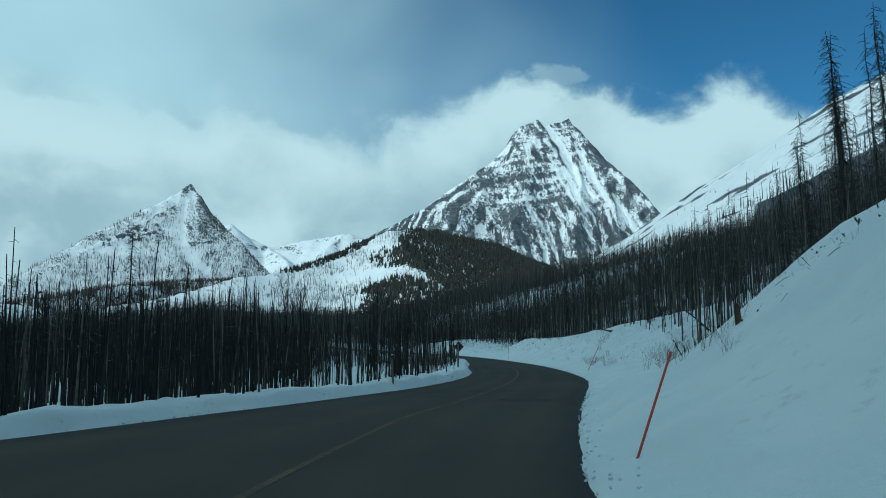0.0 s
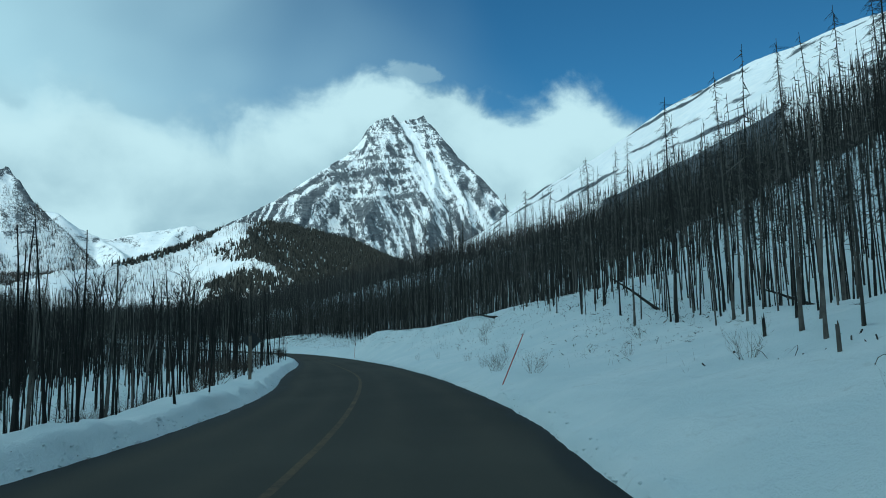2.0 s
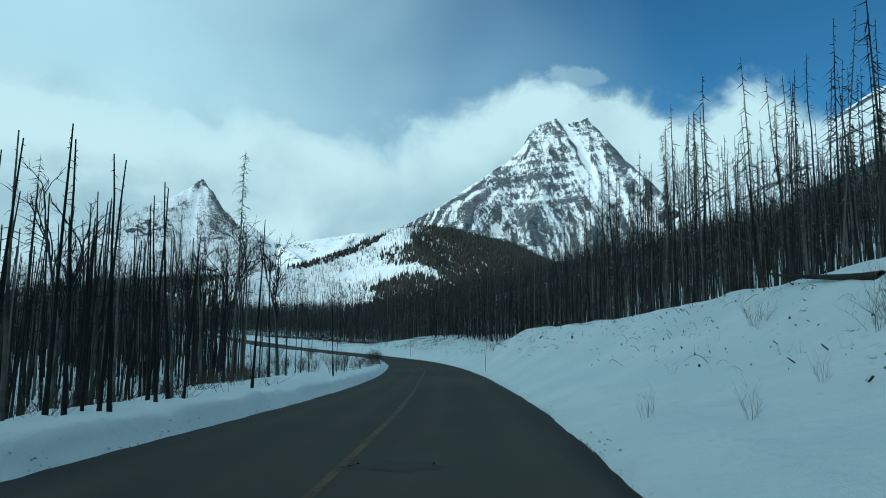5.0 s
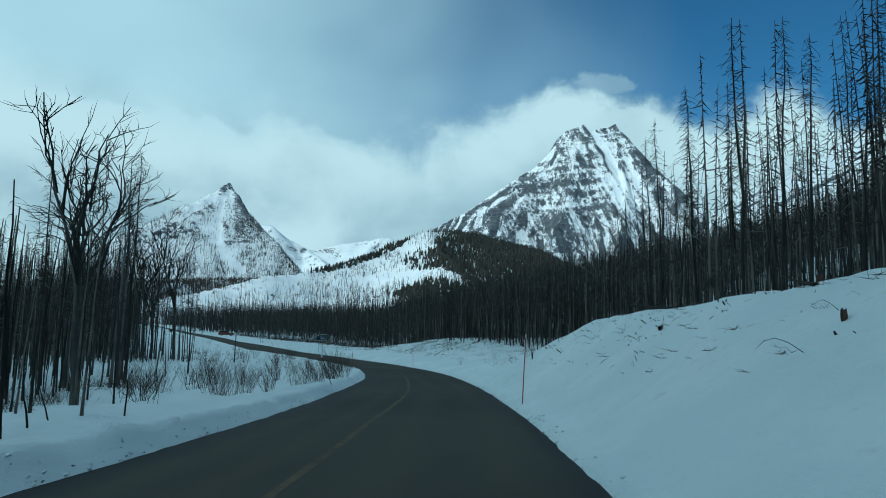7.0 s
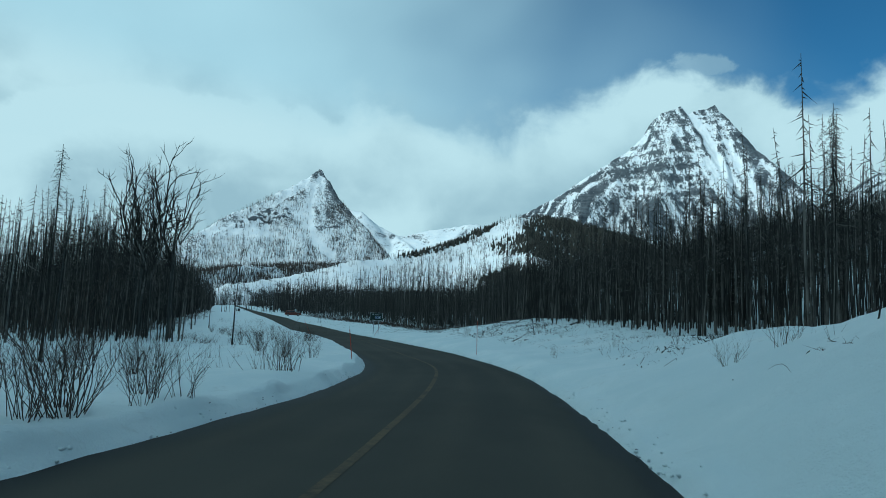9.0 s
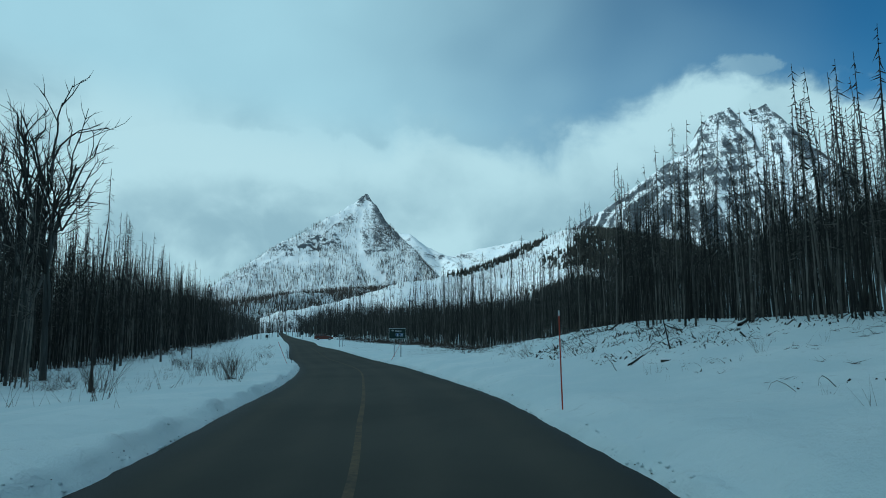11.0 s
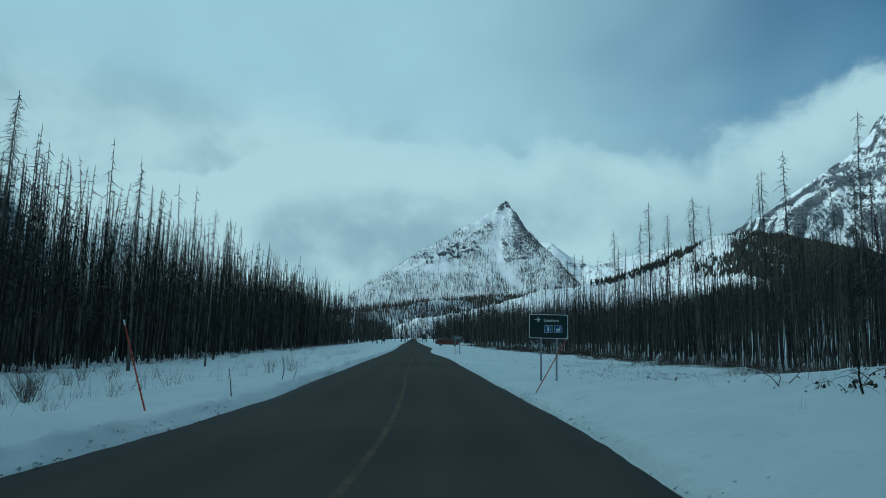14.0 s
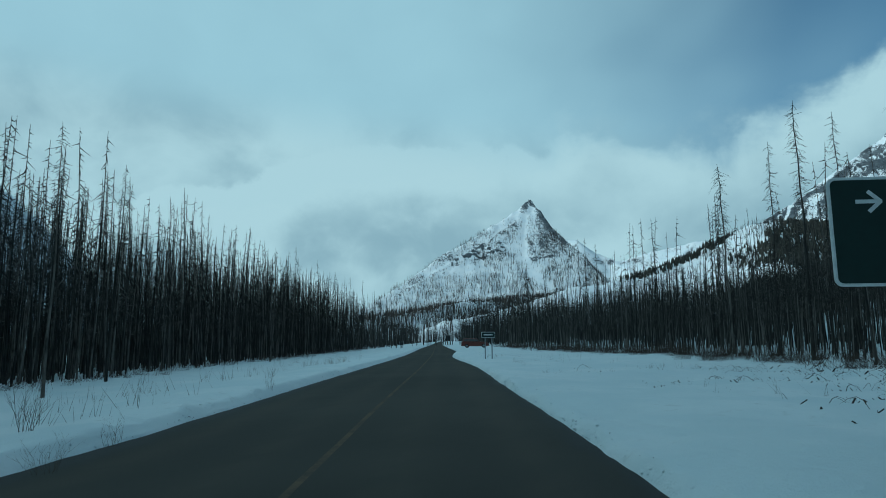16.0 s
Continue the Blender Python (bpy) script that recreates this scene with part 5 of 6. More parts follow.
# ---- shrubs, stems, fallen wood ----
def shrub_mesh(seed, h, stems, spread, thick=1.0, material=None):
    """Many thin stems from one foot that arch outwards and fork twice."""
    r = np.random.default_rng(seed)
    out = []

    def stem(p, d, long, rad, level):
        line, girth = [p], [rad]
        cuts = 3 if level == 0 else 2
        for k in range(cuts):
            d = d + np.array([r.normal(0, 0.16), r.normal(0, 0.16), 0.10])
            d = d / np.linalg.norm(d)
            p = p + d * long / cuts
            line.append(p)
            girth.append(rad * (0.8, 0.55, 0.12)[k + 3 - cuts])
        out.append(sweep(line, girth, 3))
        if level < 2:
            for _ in range((5, 1)[level]):
                k = r.integers(1, cuts)
                q = line[k] + (line[k + 1] - line[k]) * r.random()
                w = r.random() * 2 * np.pi
                stem(q, d + 0.75 * np.array([np.cos(w), np.sin(w), 0.2]), long * r.uniform(0.28, 0.5), rad * 0.5, level + 1)

    for _ in range(stems):
        w, lean = r.random() * 2 * np.pi, abs(r.normal(0, spread))
        a = np.array([np.cos(w), np.sin(w), 0]) * r.uniform(0, 0.2) * h - (0, 0, 0.12)
        stem(a, np.array([np.cos(w) * lean, np.sin(w) * lean, 1.0]), h * r.uniform(0.6, 1.1), 0.0075 * thick * h ** 0.5, 0)
    return mesh_from("clump", *stack(out), material or WILLOW)


def build_shrubs():
    tall_kinds = [shrub_mesh(400 + k, 1.4, (15, 20, 12, 24)[k], (0.30, 0.42, 0.26, 0.48)[k]) for k in range(4)]
    low_kinds = [shrub_mesh(420 + k, 0.7, (12, 17, 8)[k], 0.6, 0.6, STRAW) for k in range(3)]

    def put(x, y, s, kinds, label, group):
        b = thing("bare_shrub", label, "shrub", pose(x, y, float(ground_z(x, y)), 0, 0, float(rng.uniform(0, 360))) @ Matrix.Scale(s, 4), group)
        part_mesh("clump", kinds[int(rng.integers(0, len(kinds)))], b)

    for x, y, s in ((-31.0, 173.6, 0.7), (-33.2, 174.9, 0.8), (-29.0, 172.4, 0.55), (-35.0, 176.4, 0.75), (-27.6, 171.4, 0.5), (-33.9, 187.6, 0.75), (-33.3, 188.4, 0.6), (-36.4, 178.6, 0.5), (-39.0, 181.2, 0.6), (-41.2, 184.6, 0.5), (-14.0, 151.0, 0.85), (-14.4, 151.3, 0.75), (-13.6, 150.7, 0.7), (0.3, 107.6, 0.95), (0.0, 107.9, 0.85), (0.2, 107.1, 0.7), (-0.2, 106.5, 0.6), (0.3, 109.0, 0.6), (0.1, 109.5, 0.65), (0.3, 110.0, 0.6), (-0.3, 109.9, 0.6), (0.5, 103.2, 0.5), (0.4, 104.4, 0.5), (0.2, 105.2, 0.55), (0.3, 101.4, 0.6), (0.4, 102.3, 0.45), (-0.6, 96.6, 0.7), (-0.2, 96.3, 0.7), (0.3, 96.2, 0.65), (-1.0, 97.0, 0.65), (0.5, 97.6, 0.5), (0.2, 98.8, 0.6), (-0.9, 116.6, 0.9), (-1.3, 117.0, 0.75), (-3.4, 114.2, 0.6),
                    (-3.9, 100.0, 0.95), (-3.0, 101.2, 0.8), (-1.6, 101.8, 0.8), (-4.8, 99.2, 1.0), (-2.4, 103.8, 0.7), (-0.8, 107.5, 0.7), (-1.8, 106.2, 0.75), (-5.6, 101.8, 1.0),
                    (-4.4, 104.0, 0.9), (-5.4, 107.5, 1.0), (-6.8, 105.0, 1.1), (-7.2, 109.8, 1.0), (-4.2, 126.5, 0.8), (-8.5, 131, 0.9), (-11.0, 136, 1.0), (-6.5, 129, 0.7),
                    (-12.5, 142, 0.9), (-18.0, 148, 1.0), (-15.0, 152, 0.8), (-21, 160, 1.0), (-24, 163, 0.9), (-9.6, 120, 1.0), (-12.2, 124, 1.1), (-5.4, 117, 0.7),
                    (-0.6, 47.5, 0.9), (-1.2, 49.2, 1.0), (0.2, 53.0, 0.7), (-0.4, 55.5, 0.9), (-1.4, 58.0, 1.0), (0.3, 60.5, 0.6), (-1.0, 70, 0.8), (-1.8, 82, 0.9), (-2.0, 95, 0.8)):
        put(x, y, s, tall_kinds, "bare brown willow shrub growing out of snow", "willow shrubs in the clearing")
    for x, y, s in ((15.0, 68.4, 1.5), (14.5, 68.0, 1.2), (15.6, 68.8, 1.1), (10.8, 64.8, 0.8), (13.7, 64.8, 1.3), (9.3, 48.2, 0.8), (9.1, 45.8, 0.75), (12.2, 54.9, 0.9), (10.5, 50.8, 0.8), (14.3, 72.9, 1.1), (14.6, 45.7, 1.0), (11.9, 41.2, 0.6), (-3.2, 159.2, 1.1), (-4.0, 163.2, 0.9), (-7.6, 168.7, 1.0), (-5.7, 166.6, 0.8), (9.1, 112.4, 1.1), (7.5, 131.1, 0.9), (5.0, 130.3, 0.8), (5.6, 14.9, 1.1), (5.2, 14.9, 0.9), (5.0, 15.7, 1.0), (6.0, 20.0, 1.1), (6.4, 20.6, 0.9), (5.6, 16.8, 0.9), (4.7, 12.5, 0.6), (5.5, 18.7, 1.0), (10.4, 55.3, 0.6), (12.9, 57.6, 0.5), (13.6, 63.5, 0.9), (12.4, 66, 0.7), (9.8, 66.5, 0.7), (11.0, 51.0, 0.8), (9.6, 47.6, 0.9),
                    (9.0, 45.4, 1.1), (10.2, 44.2, 0.7), (9.2, 42.0, 1.0), (11.5, 47.4, 0.7), (7.0, 25.5, 0.9), (8.0, 27.0, 1.1), (9.5, 28.5, 1.0), (6.6, 20.2, 0.8), (10.4, 33.5, 1.0),
                    (8.4, 113.0, 0.8), (10.0, 121.5, 1.1), (11.2, 124.5, 0.9), (9.6, 128.2, 0.8), (6.4, 139, 0.7), (5.0, 146, 0.8), (3.0, 153, 0.9), (-1.0, 166, 1.0), (-1.6, 168.2, 1.3),
                    (-2.6, 169.6, 1.0), (-7.0, 176, 0.9), (-6.2, 179, 0.8), (-12.0, 184.5, 0.8), (-9.0, 190, 1.0), (-13.5, 196, 1.1), (-29.5, 186.5, 0.7), (-31.0, 188.5, 0.8),
                    (-36.5, 198, 0.8), (-44, 206, 0.9), (-52, 222, 1.0), (-25.4, 172.0, 0.8), (-22.5, 168.5, 0.6), (-40.0, 186.0, 1.2), (-37.0, 181.0, 1.0)):
        put(x, y, s, low_kinds, "small leafless shrub poking through the snow", "small shrubs on the banks")


def build_stems():
    """Dry stalks and sticks that stand out of the snow."""
    kinds = []
    for k in range(6):
        r = np.random.default_rng(500 + k)
        out = []
        for _ in range((2, 3, 5, 4, 1, 6)[k]):
            a = np.array([r.normal(0, 0.12), r.normal(0, 0.12), -0.05])
            d = np.array([r.normal(0, 0.35), r.normal(0, 0.35), 1.0])
            out.append(prism(a, a + d * r.uniform(0.3, 1.0), 0.006, 0.0))
        kinds.append(stack(out))
    n = 1500
    y = rng.uniform(2, 240, n)
    d = rng.uniform(2.0, 11, n)
    x = curve_x(RIGHT_EDGE, y) + d
    ok = (fractal(x * 0.22, y * 0.22, 71, 2) > -0.05) & (d > 2.6)
    s = np.stack([x, y, ground_z(x, y), rng.uniform(0.2, 0.55, n)], 1)[ok]
    scatter("dry_stems", s, kinds, STRAW, "dry stalks standing out of the snow bank", "dry stems", 0.15)
    n = 900
    y = rng.uniform(40, 235, n)
    x = curve_x(LEFT_EDGE, y) - rng.uniform(1.8, 12, n)
    ok = (fractal(x * 0.2, y * 0.2, 75, 2) > 0.05) & (x > curve_x(LEFT_WOOD, y) - 2)
    s = np.stack([x, y, ground_z(x, y), rng.uniform(0.4, 1.2, n)], 1)[ok]
    scatter("dry_stems_in_the_clearing", s, kinds, STRAW, "dry stalks in the snowy clearing", "dry stems", 0.12)
    # low brush along the foot of the woods
    brush = []
    for k in range(4):
        r = np.random.default_rng(540 + k)
        brush.append(stack([prism((r.normal(0, 0.3), r.normal(0, 0.3), -0.05), (r.normal(0, 0.55), r.normal(0, 0.55), r.uniform(0.5, 1.1)), 0.008, 0.0) for _ in range(16)]))
    y = np.concatenate([rng.uniform(182, 300, 420), rng.uniform(196, 262, 400), rng.uniform(150, 320, 330), rng.uniform(40, 110, 170)])
    x = np.concatenate([curve_x(RIGHT_WOOD, y[:820]) - rng.normal(0.9, 1.3, 820), curve_x(LEFT_WOOD, y[820:1150]) + rng.normal(0.8, 1.6, 330), curve_x(LEFT_WOOD, y[1150:]) + rng.normal(0.2, 1.0, 170)])
    s = np.stack([x, y, ground_z(x, y), rng.uniform(0.5, 1.1, len(x))], 1)
    scatter("brush", s, brush, WILLOW, "low brown brush along the foot of the woods", "brush", 0.1)
    # chunks of bark, clods and broken twigs on the cut bank
    bits = []
    for k in range(6):
        r = np.random.default_rng(560 + k)
        if k < 4:
            a = np.array([r.normal(0, 0.05), r.normal(0, 0.05), -0.05])
            bits.append(stack([prism(a, a + np.array([r.normal(0, 0.12), r.normal(0, 0.12), r.uniform(0.08, 0.28)]), r.uniform(0.03, 0.08), r.uniform(0.015, 0.04), 5)]))
        else:
            w, rise = r.random() * 6.28, r.uniform(0.2, 0.5)
            arc = [np.array([np.cos(w + 0.5 * t), np.sin(w + 0.5 * t), 0.0]) * 1.15 * t + (0, 0, rise * np.sin(3 * t)) for t in np.linspace(0, 1, 5)]
            bits.append(stack([sweep(arc, [0.014, 0.013, 0.011, 0.008, 0.003], 4)]))
    n = 10900
    y = np.concatenate([rng.uniform(12, 215, n - 1400), rng.uniform(150, 176, 1400)])
    reach = np.where(np.arange(n) < n - 1400, 0.42 + 1.25 * rng.random(n) ** 0.65, 0.42 + 0.55 * rng.random(n))
    off = np.interp(y, BANK_Y, BANK_W) * reach
    x = curve_x(RIGHT_EDGE, y) + off
    ok = (fractal(x * 0.3, y * 0.3, 81, 2) > -0.05 - 0.3 * smooth(off, 4, 9)) & (rng.random(n) > 0.6 * window(y, 84, 114, 4))
    s = np.stack([x, y, ground_z(x, y) + 0.01, (0.14 + 0.42 * rng.random(n) ** 2) * (1 + 0.55 * window(y, 148, 178, 4))], 1)[ok]
    scatter("wood_debris", s, bits, BARK, "bits of charred bark and twigs strewn over the snow", "debris", 0.2)


def build_bank_litter():
    """Brown twigs and torn roots along the crest of the bank before the sign."""
    kinds = []
    for k in range(5):
        r = np.random.default_rng(570 + k)
        kinds.append(stack([prism((r.normal(0, 0.1), r.normal(0, 0.1), 0.0), (r.normal(0, 0.3), r.normal(0, 0.3), r.uniform(0.0, 0.2)), r.uniform(0.004, 0.010), 0.0) for _ in range(9)]))
    y = np.concatenate([rng.uniform(140, 186, 260), rng.uniform(152, 174, 220), rng.uniform(40, 72, 110), rng.uniform(84, 112, 90), rng.uniform(14, 36, 60)])
    off = np.interp(y, BANK_Y, BANK_W) * (0.5 + 0.8 * rng.random(len(y)) ** 0.7)
    x = curve_x(RIGHT_EDGE, y) + off
    ok = x < curve_x(RIGHT_WOOD, y) + 2
    s = np.stack([x, y, ground_z(x, y) + 0.01, rng.uniform(0.25, 0.7, len(y))], 1)[ok]
    scatter("bank_litter", s, kinds, WILLOW, "brown twigs and torn roots lying on the snow bank", "twigs", 0.15)


def build_grit():
    """Stones and dirty clods that the plough left along the edges of the snow."""
    r = np.random.default_rng(580)
    kinds = []
    for k in range(4):
        bm = bmesh.new()
        bmesh.ops.create_icosphere(bm, subdivisions=1, radius=1.0)
        v = np.array([p.co[:] for p in bm.verts]) * (1 + 0.16 * r.normal(0, 1, (len(bm.verts), 1))) * (1.0, 0.8, 0.6)
        kinds.append((v, np.array([[c.index for c in f.verts] for f in bm.faces])))
        bm.free()
    for name, material, n, size, reach, label in (("road_grit", GRIT, 700, 0.009, 0.4, "dark stones and grit along the edge of the snow"),
                                                   ("dirty_snow_clods", DIRTY_SNOW, 500, 0.016, 0.3, "grey dirty clods of ploughed snow along the road's edge"),
                                                   ("snow_clods", SNOW, 2600, 0.026, 0.34, "clods of ploughed snow along the road's edge")):
        y = rng.uniform(2, 215, n)
        right = rng.random(n) < (0.2 if material == DIRTY_SNOW else 0.5)
        d = np.abs(rng.normal(0, reach * 0.5, n)) - (0.12 if material == GRIT else 0.0)
        x = np.where(right, curve_x(RIGHT_EDGE, y) + d, curve_x(LEFT_EDGE, y) - d)
        z = np.where(d < 0.05, road_z(y), np.maximum(ground_z(x, y), road_z(y)))
        scatter(name, np.stack([x, y, z, size * rng.uniform(0.4, 1.5, n)], 1), kinds, material, label, "grit" if material == GRIT else "snow clods", 0.3, material != GRIT)


def build_stumps():
    """Charred stumps, and a heap of bare earth, on the cut bank."""
    r = np.random.default_rng(660)
    for x, y, h, rad, material, label in ((5.8, 14.6, 0.36, 0.06, RUST, "reddish broken stump with flaking burnt bark"), (10.2, 31.0, 0.42, 0.03, BARK, "short charred stump standing upright in snow"),
                                           (12.2, 35.4, 0.4, 0.034, BARK, "short charred stump standing upright in snow"), (9.1, 27.7, 0.34, 0.032, BARK, "short charred stump standing upright in snow"),
                                           (12.7, 89.0, 0.14, 0.045, RUST, "low charred stump with a broken top"), (11.6, 86.0, 0.12, 0.04, RUST, "low charred stump with a broken top"),
                                           (9.0, 107.5, 0.3, 0.03, BARK, "short charred stump standing upright in snow")):
        bm = bmesh.new()
        rings = [[bm.verts.new((rad * (1.12 - 0.09 * k + 0.07 * r.normal()) * math.cos(a), rad * (1.12 - 0.09 * k + 0.07 * r.normal()) * math.sin(a), z + (0.12 * h * r.normal() if k == 2 else 0)))
                  for a in (2 * math.pi * j / 11 for j in range(11))] for k, z in ((0, -0.15), (1, h * 0.5), (2, h))]
        for lo, hi in zip(rings, rings[1:]):
            for j in range(11):
                bm.faces.new((lo[j], lo[(j + 1) % 11], hi[(j + 1) % 11], hi[j]))
        tip = bm.verts.new((0, 0, h * 0.8))
        for j in range(11):
            bm.faces.new((rings[-1][j], rings[-1][(j + 1) % 11], tip))
        stump = thing("stump", label, "stump", pose(x, y, float(ground_z(x, y)), 3, -4, 0), "stumps on the bank")
        part("wood", bm, material, stump)
    u, v = np.meshgrid(np.linspace(-1, 1, 44), np.linspace(-1, 1, 22))
    X, Y = 9.2 + 1.5 * u + 0.2 * v, 25.2 - 0.35 * u + 0.45 * v
    lump = np.clip(1 - u * u - v * v + 0.35 * fractal(u * 4, v * 4, 91, 3), 0, 1)
    Z = ground_z(X, Y) - 0.08 + 0.2 * lump ** 0.6 * (0.8 + 0.3 * fractal(X * 3, Y * 3, 93, 3)) * (lump > 0)
    heap = thing("earth_heap", "heap of bare brown earth with twigs on the snowy bank", "earth heap", pose(0, 0, 0))
    part_mesh("soil", grid_mesh("soil", X, Y, Z, EARTH), heap)


def build_saplings():
    """Small charred saplings, bent and broken, that stand by the road."""
    kinds = []
    for k in range(3):
        stem, axis = trunk_shape(np.random.default_rng(640 + k), 1.0, 0.026, 7, 6, 0.22, 0.35)
        kinds.append((mesh_from("stem", *stem, THIN_BARK, True), mesh_from("twigs", *limbs(np.random.default_rng(650 + k), axis, 1.0, 11, 0.35, 4.0, 3, 1, 0.25, 0.006), TWIG)))
    for x, y, h, lean, k in ((-27.1, 180.3, 0.85, 6, 0), (-27.7, 181.7, 0.6, -18, 1), (-23.2, 173.7, 0.7, 8, 2), (1.0, 85.9, 0.8, -14, 1), (0.7, 86.8, 0.6, 20, 2), (1.1, 88.2, 0.75, 2, 0),
                             (1.2, 147.6, 0.5, 30, 1), (12.6, 89.2, 0.6, 40, 2), (5.8, 18.1, 0.7, 55, 0), (-9.8, 173.2, 0.9, 5, 1), (-4.4, 161.6, 0.5, 35, 2), (9.6, 110.2, 0.6, 15, 0)):
        tree = thing("charred_sapling", "small charred sapling, bent and broken, in roadside snow", "sapling", pose(x, y, float(ground_z(x, y)), 0, lean, 70.0 * k + 13 * y) @ Matrix.Scale(h, 4), "charred saplings")
        part_mesh("stem", kinds[k][0], tree)
        tagged(part_mesh("twigs", kinds[k][1], tree), "thin broken twigs", kind="stuff")


def build_logs():
    r = np.random.default_rng(600)
    kinds = []
    for k in range(3):
        stem, axis = trunk_shape(np.random.default_rng(610 + k), 4.0, 0.09, 8, 6, 0.05, 0.35)
        kinds.append((mesh_from("stem", *stem, BARK, True), mesh_from("stubs", *limbs(np.random.default_rng(620 + k), axis, 4.0, 9, 0.3, 1.6, 3, 1, 0.0, 0.016), TWIG)))
    for x, y, s, turn, rise, k in ((1.6, 148.7, 0.45, 75, 80, 2), (2.6, 147.2, 0.35, 20, 86, 1), (12.4, 88.6, 0.4, 85, 80, 0), (16.4, 71.5, 1.1, 95, 85, 0), (19.5, 53.5, 1.0, 100, 62, 1),
                                   (11.0, 93.0, 0.45, 70, 82, 2), (12.4, 97.5, 0.55, 120, 86, 0), (5.5, 153.0, 0.6, 65, 78, 2), (3.6, 156.5, 0.7, 100, 84, 0),
                                   (0.6, 163.0, 0.7, 80, 80, 1), (-1.4, 166.2, 0.6, 120, 84, 2), (-8.5, 181.5, 0.5, 60, 82, 0), (22.4, 46.0, 1.0, 85, 75, 2)):
        log = thing("fallen_log", "charred fallen trunk with broken stubs lying on snow", "log", pose(x, y, float(ground_z(x, y)) + 0.05 * s, 0, rise, turn) @ Matrix.Scale(s, 4), "fallen logs")
        part_mesh("stem", kinds[k][0], log)
        tagged(part_mesh("stubs", kinds[k][1], log), "short broken stubs", kind="stuff")


build_poplars()
build_aspens()
build_shrubs()
build_stems()
build_bank_litter()
build_grit()
build_stumps()
build_saplings()
build_logs()


# ---- snow poles, signs ----
ORANGE = plain_material("orange_pole_paint", (0.52, 0.075, 0.035), 0.5, vary=0.4, scale=6)
WOOD = bark_material("weathered_post_wood", (0.14, 0.115, 0.09), (0.24, 0.20, 0.16), (0.28, 0.25, 0.21), 0.4)
STEEL = plain_material("galvanised_steel", (0.34, 0.36, 0.37), 0.5, 0.6, vary=0.3)
DARK_STEEL = plain_material("weathered_sign_back", (0.045, 0.048, 0.05), 0.6, 0.3, vary=0.4)
GREEN = plain_material("dark_green_sign_face", (0.008, 0.026, 0.022), 0.45, vary=0.2)
WHITE = plain_material("white_sign_film", (0.72, 0.74, 0.74), 0.45, vary=0.15)
BLUE = plain_material("blue_sign_film", (0.03, 0.10, 0.26), 0.45, vary=0.2)
REFLECTIVE = plain_material("black_sleeve", (0.02, 0.02, 0.022), 0.6)


def build_snow_poles():
    for x, y, z, long, lx, label in ((2.1, 8.6, None, 1.35, 20, "orange snow pole leaning out of the bank"), (7.95, 40.9, None, 1.6, 25, "slim orange snow pole leaning in the bank"),
                                     (8.08, 97.2, None, 1.98, 2.5, "upright orange snow pole at the road's edge"), (0.25, 140.6, None, 2.05, -1, "upright orange snow pole at the road's edge"),
                                     (-17.75, 180.7, None, 1.95, 30, "tall orange snow pole leaning in the bank"), (1.0, 104.0, None, 1.2, -22, "dark stake leaning in the bank"),
                                     (-21.4, 169.6, None, 1.8, -26, "slim orange snow pole leaning in the bank"), (-2.3, 125.6, None, 1.2, -8, "slim orange snow pole leaning in the bank")):
        z = float(ground_z(x, y))
        pole = thing("snow_pole", label, "snow pole", pose(x, y, z, 0, lx, 0), "snow poles")
        part("shaft", tube(bmesh.new(), [(0, 0, -0.3), (0, 0, long * 0.5), (0.004, 0.003, long)], [0.016, 0.015, 0.013], 8), THIN_BARK if label.startswith("dark") else ORANGE, pole)
        part("tip", tube(bmesh.new(), [(0.004, 0.003, long - 0.10), (0.004, 0.003, long + 0.012)], [0.0175, 0.0165], 8), WHITE, pole, "pale reflective tip")


def build_curve_sign():
    x, y = 0.6, 49.2
    z = float(ground_z(x, y))
    sign = thing("warning_sign", "back of a dark diamond road sign on a wooden post", "road sign", pose(x, y, z, 0, 0, -8))
    bm = tube(bmesh.new(), [(0, 0, -0.4), (0.01, 0, 0.8), (0, 0, 1.62)], [0.072, 0.068, 0.064], 12)
    part("post", bm, WOOD, sign, "weathered round wooden post")
    bm = box(bmesh.new(), (0.50, 0.008, 0.50), (0, 0, 0), 0.0035)
    bmesh.ops.transform(bm, matrix=pose(0.05, 0.085, 1.42, 0, 45, 0), verts=bm.verts)
    plate = part("plate", bm, DARK_STEEL, sign, "dull dark diamond plate seen from behind")
    for dz in (1.28, 1.56):
        part("bolt", tube(bmesh.new(), [(0.0, -0.078, dz), (0, 0.096, dz)], [0.010, 0.010], 6), STEEL, plate)
    return sign


def build_marker_post():
    for x, y, h in ((-2.15, 27.4, 1.05),):
        p = thing("marker_post", "pale roadside marker post with a black sleeve", "marker post", pose(x, y, float(ground_z(x, y)), 0, -2, 10), "marker posts")
        part("post", tube(bmesh.new(), [(0, 0, -0.3), (0, 0, h)], [0.04, 0.037], 10), WOOD, p)
        part("sleeve", tube(bmesh.new(), [(0, 0, h - 0.16), (0, 0, h - 0.05)], [0.044, 0.044], 10), REFLECTIVE, p, "black band")
        part("cap", tube(bmesh.new(), [(0, 0, h - 0.002), (0, 0, h + 0.02)], [0.039, 0.03], 10), WHITE, p)


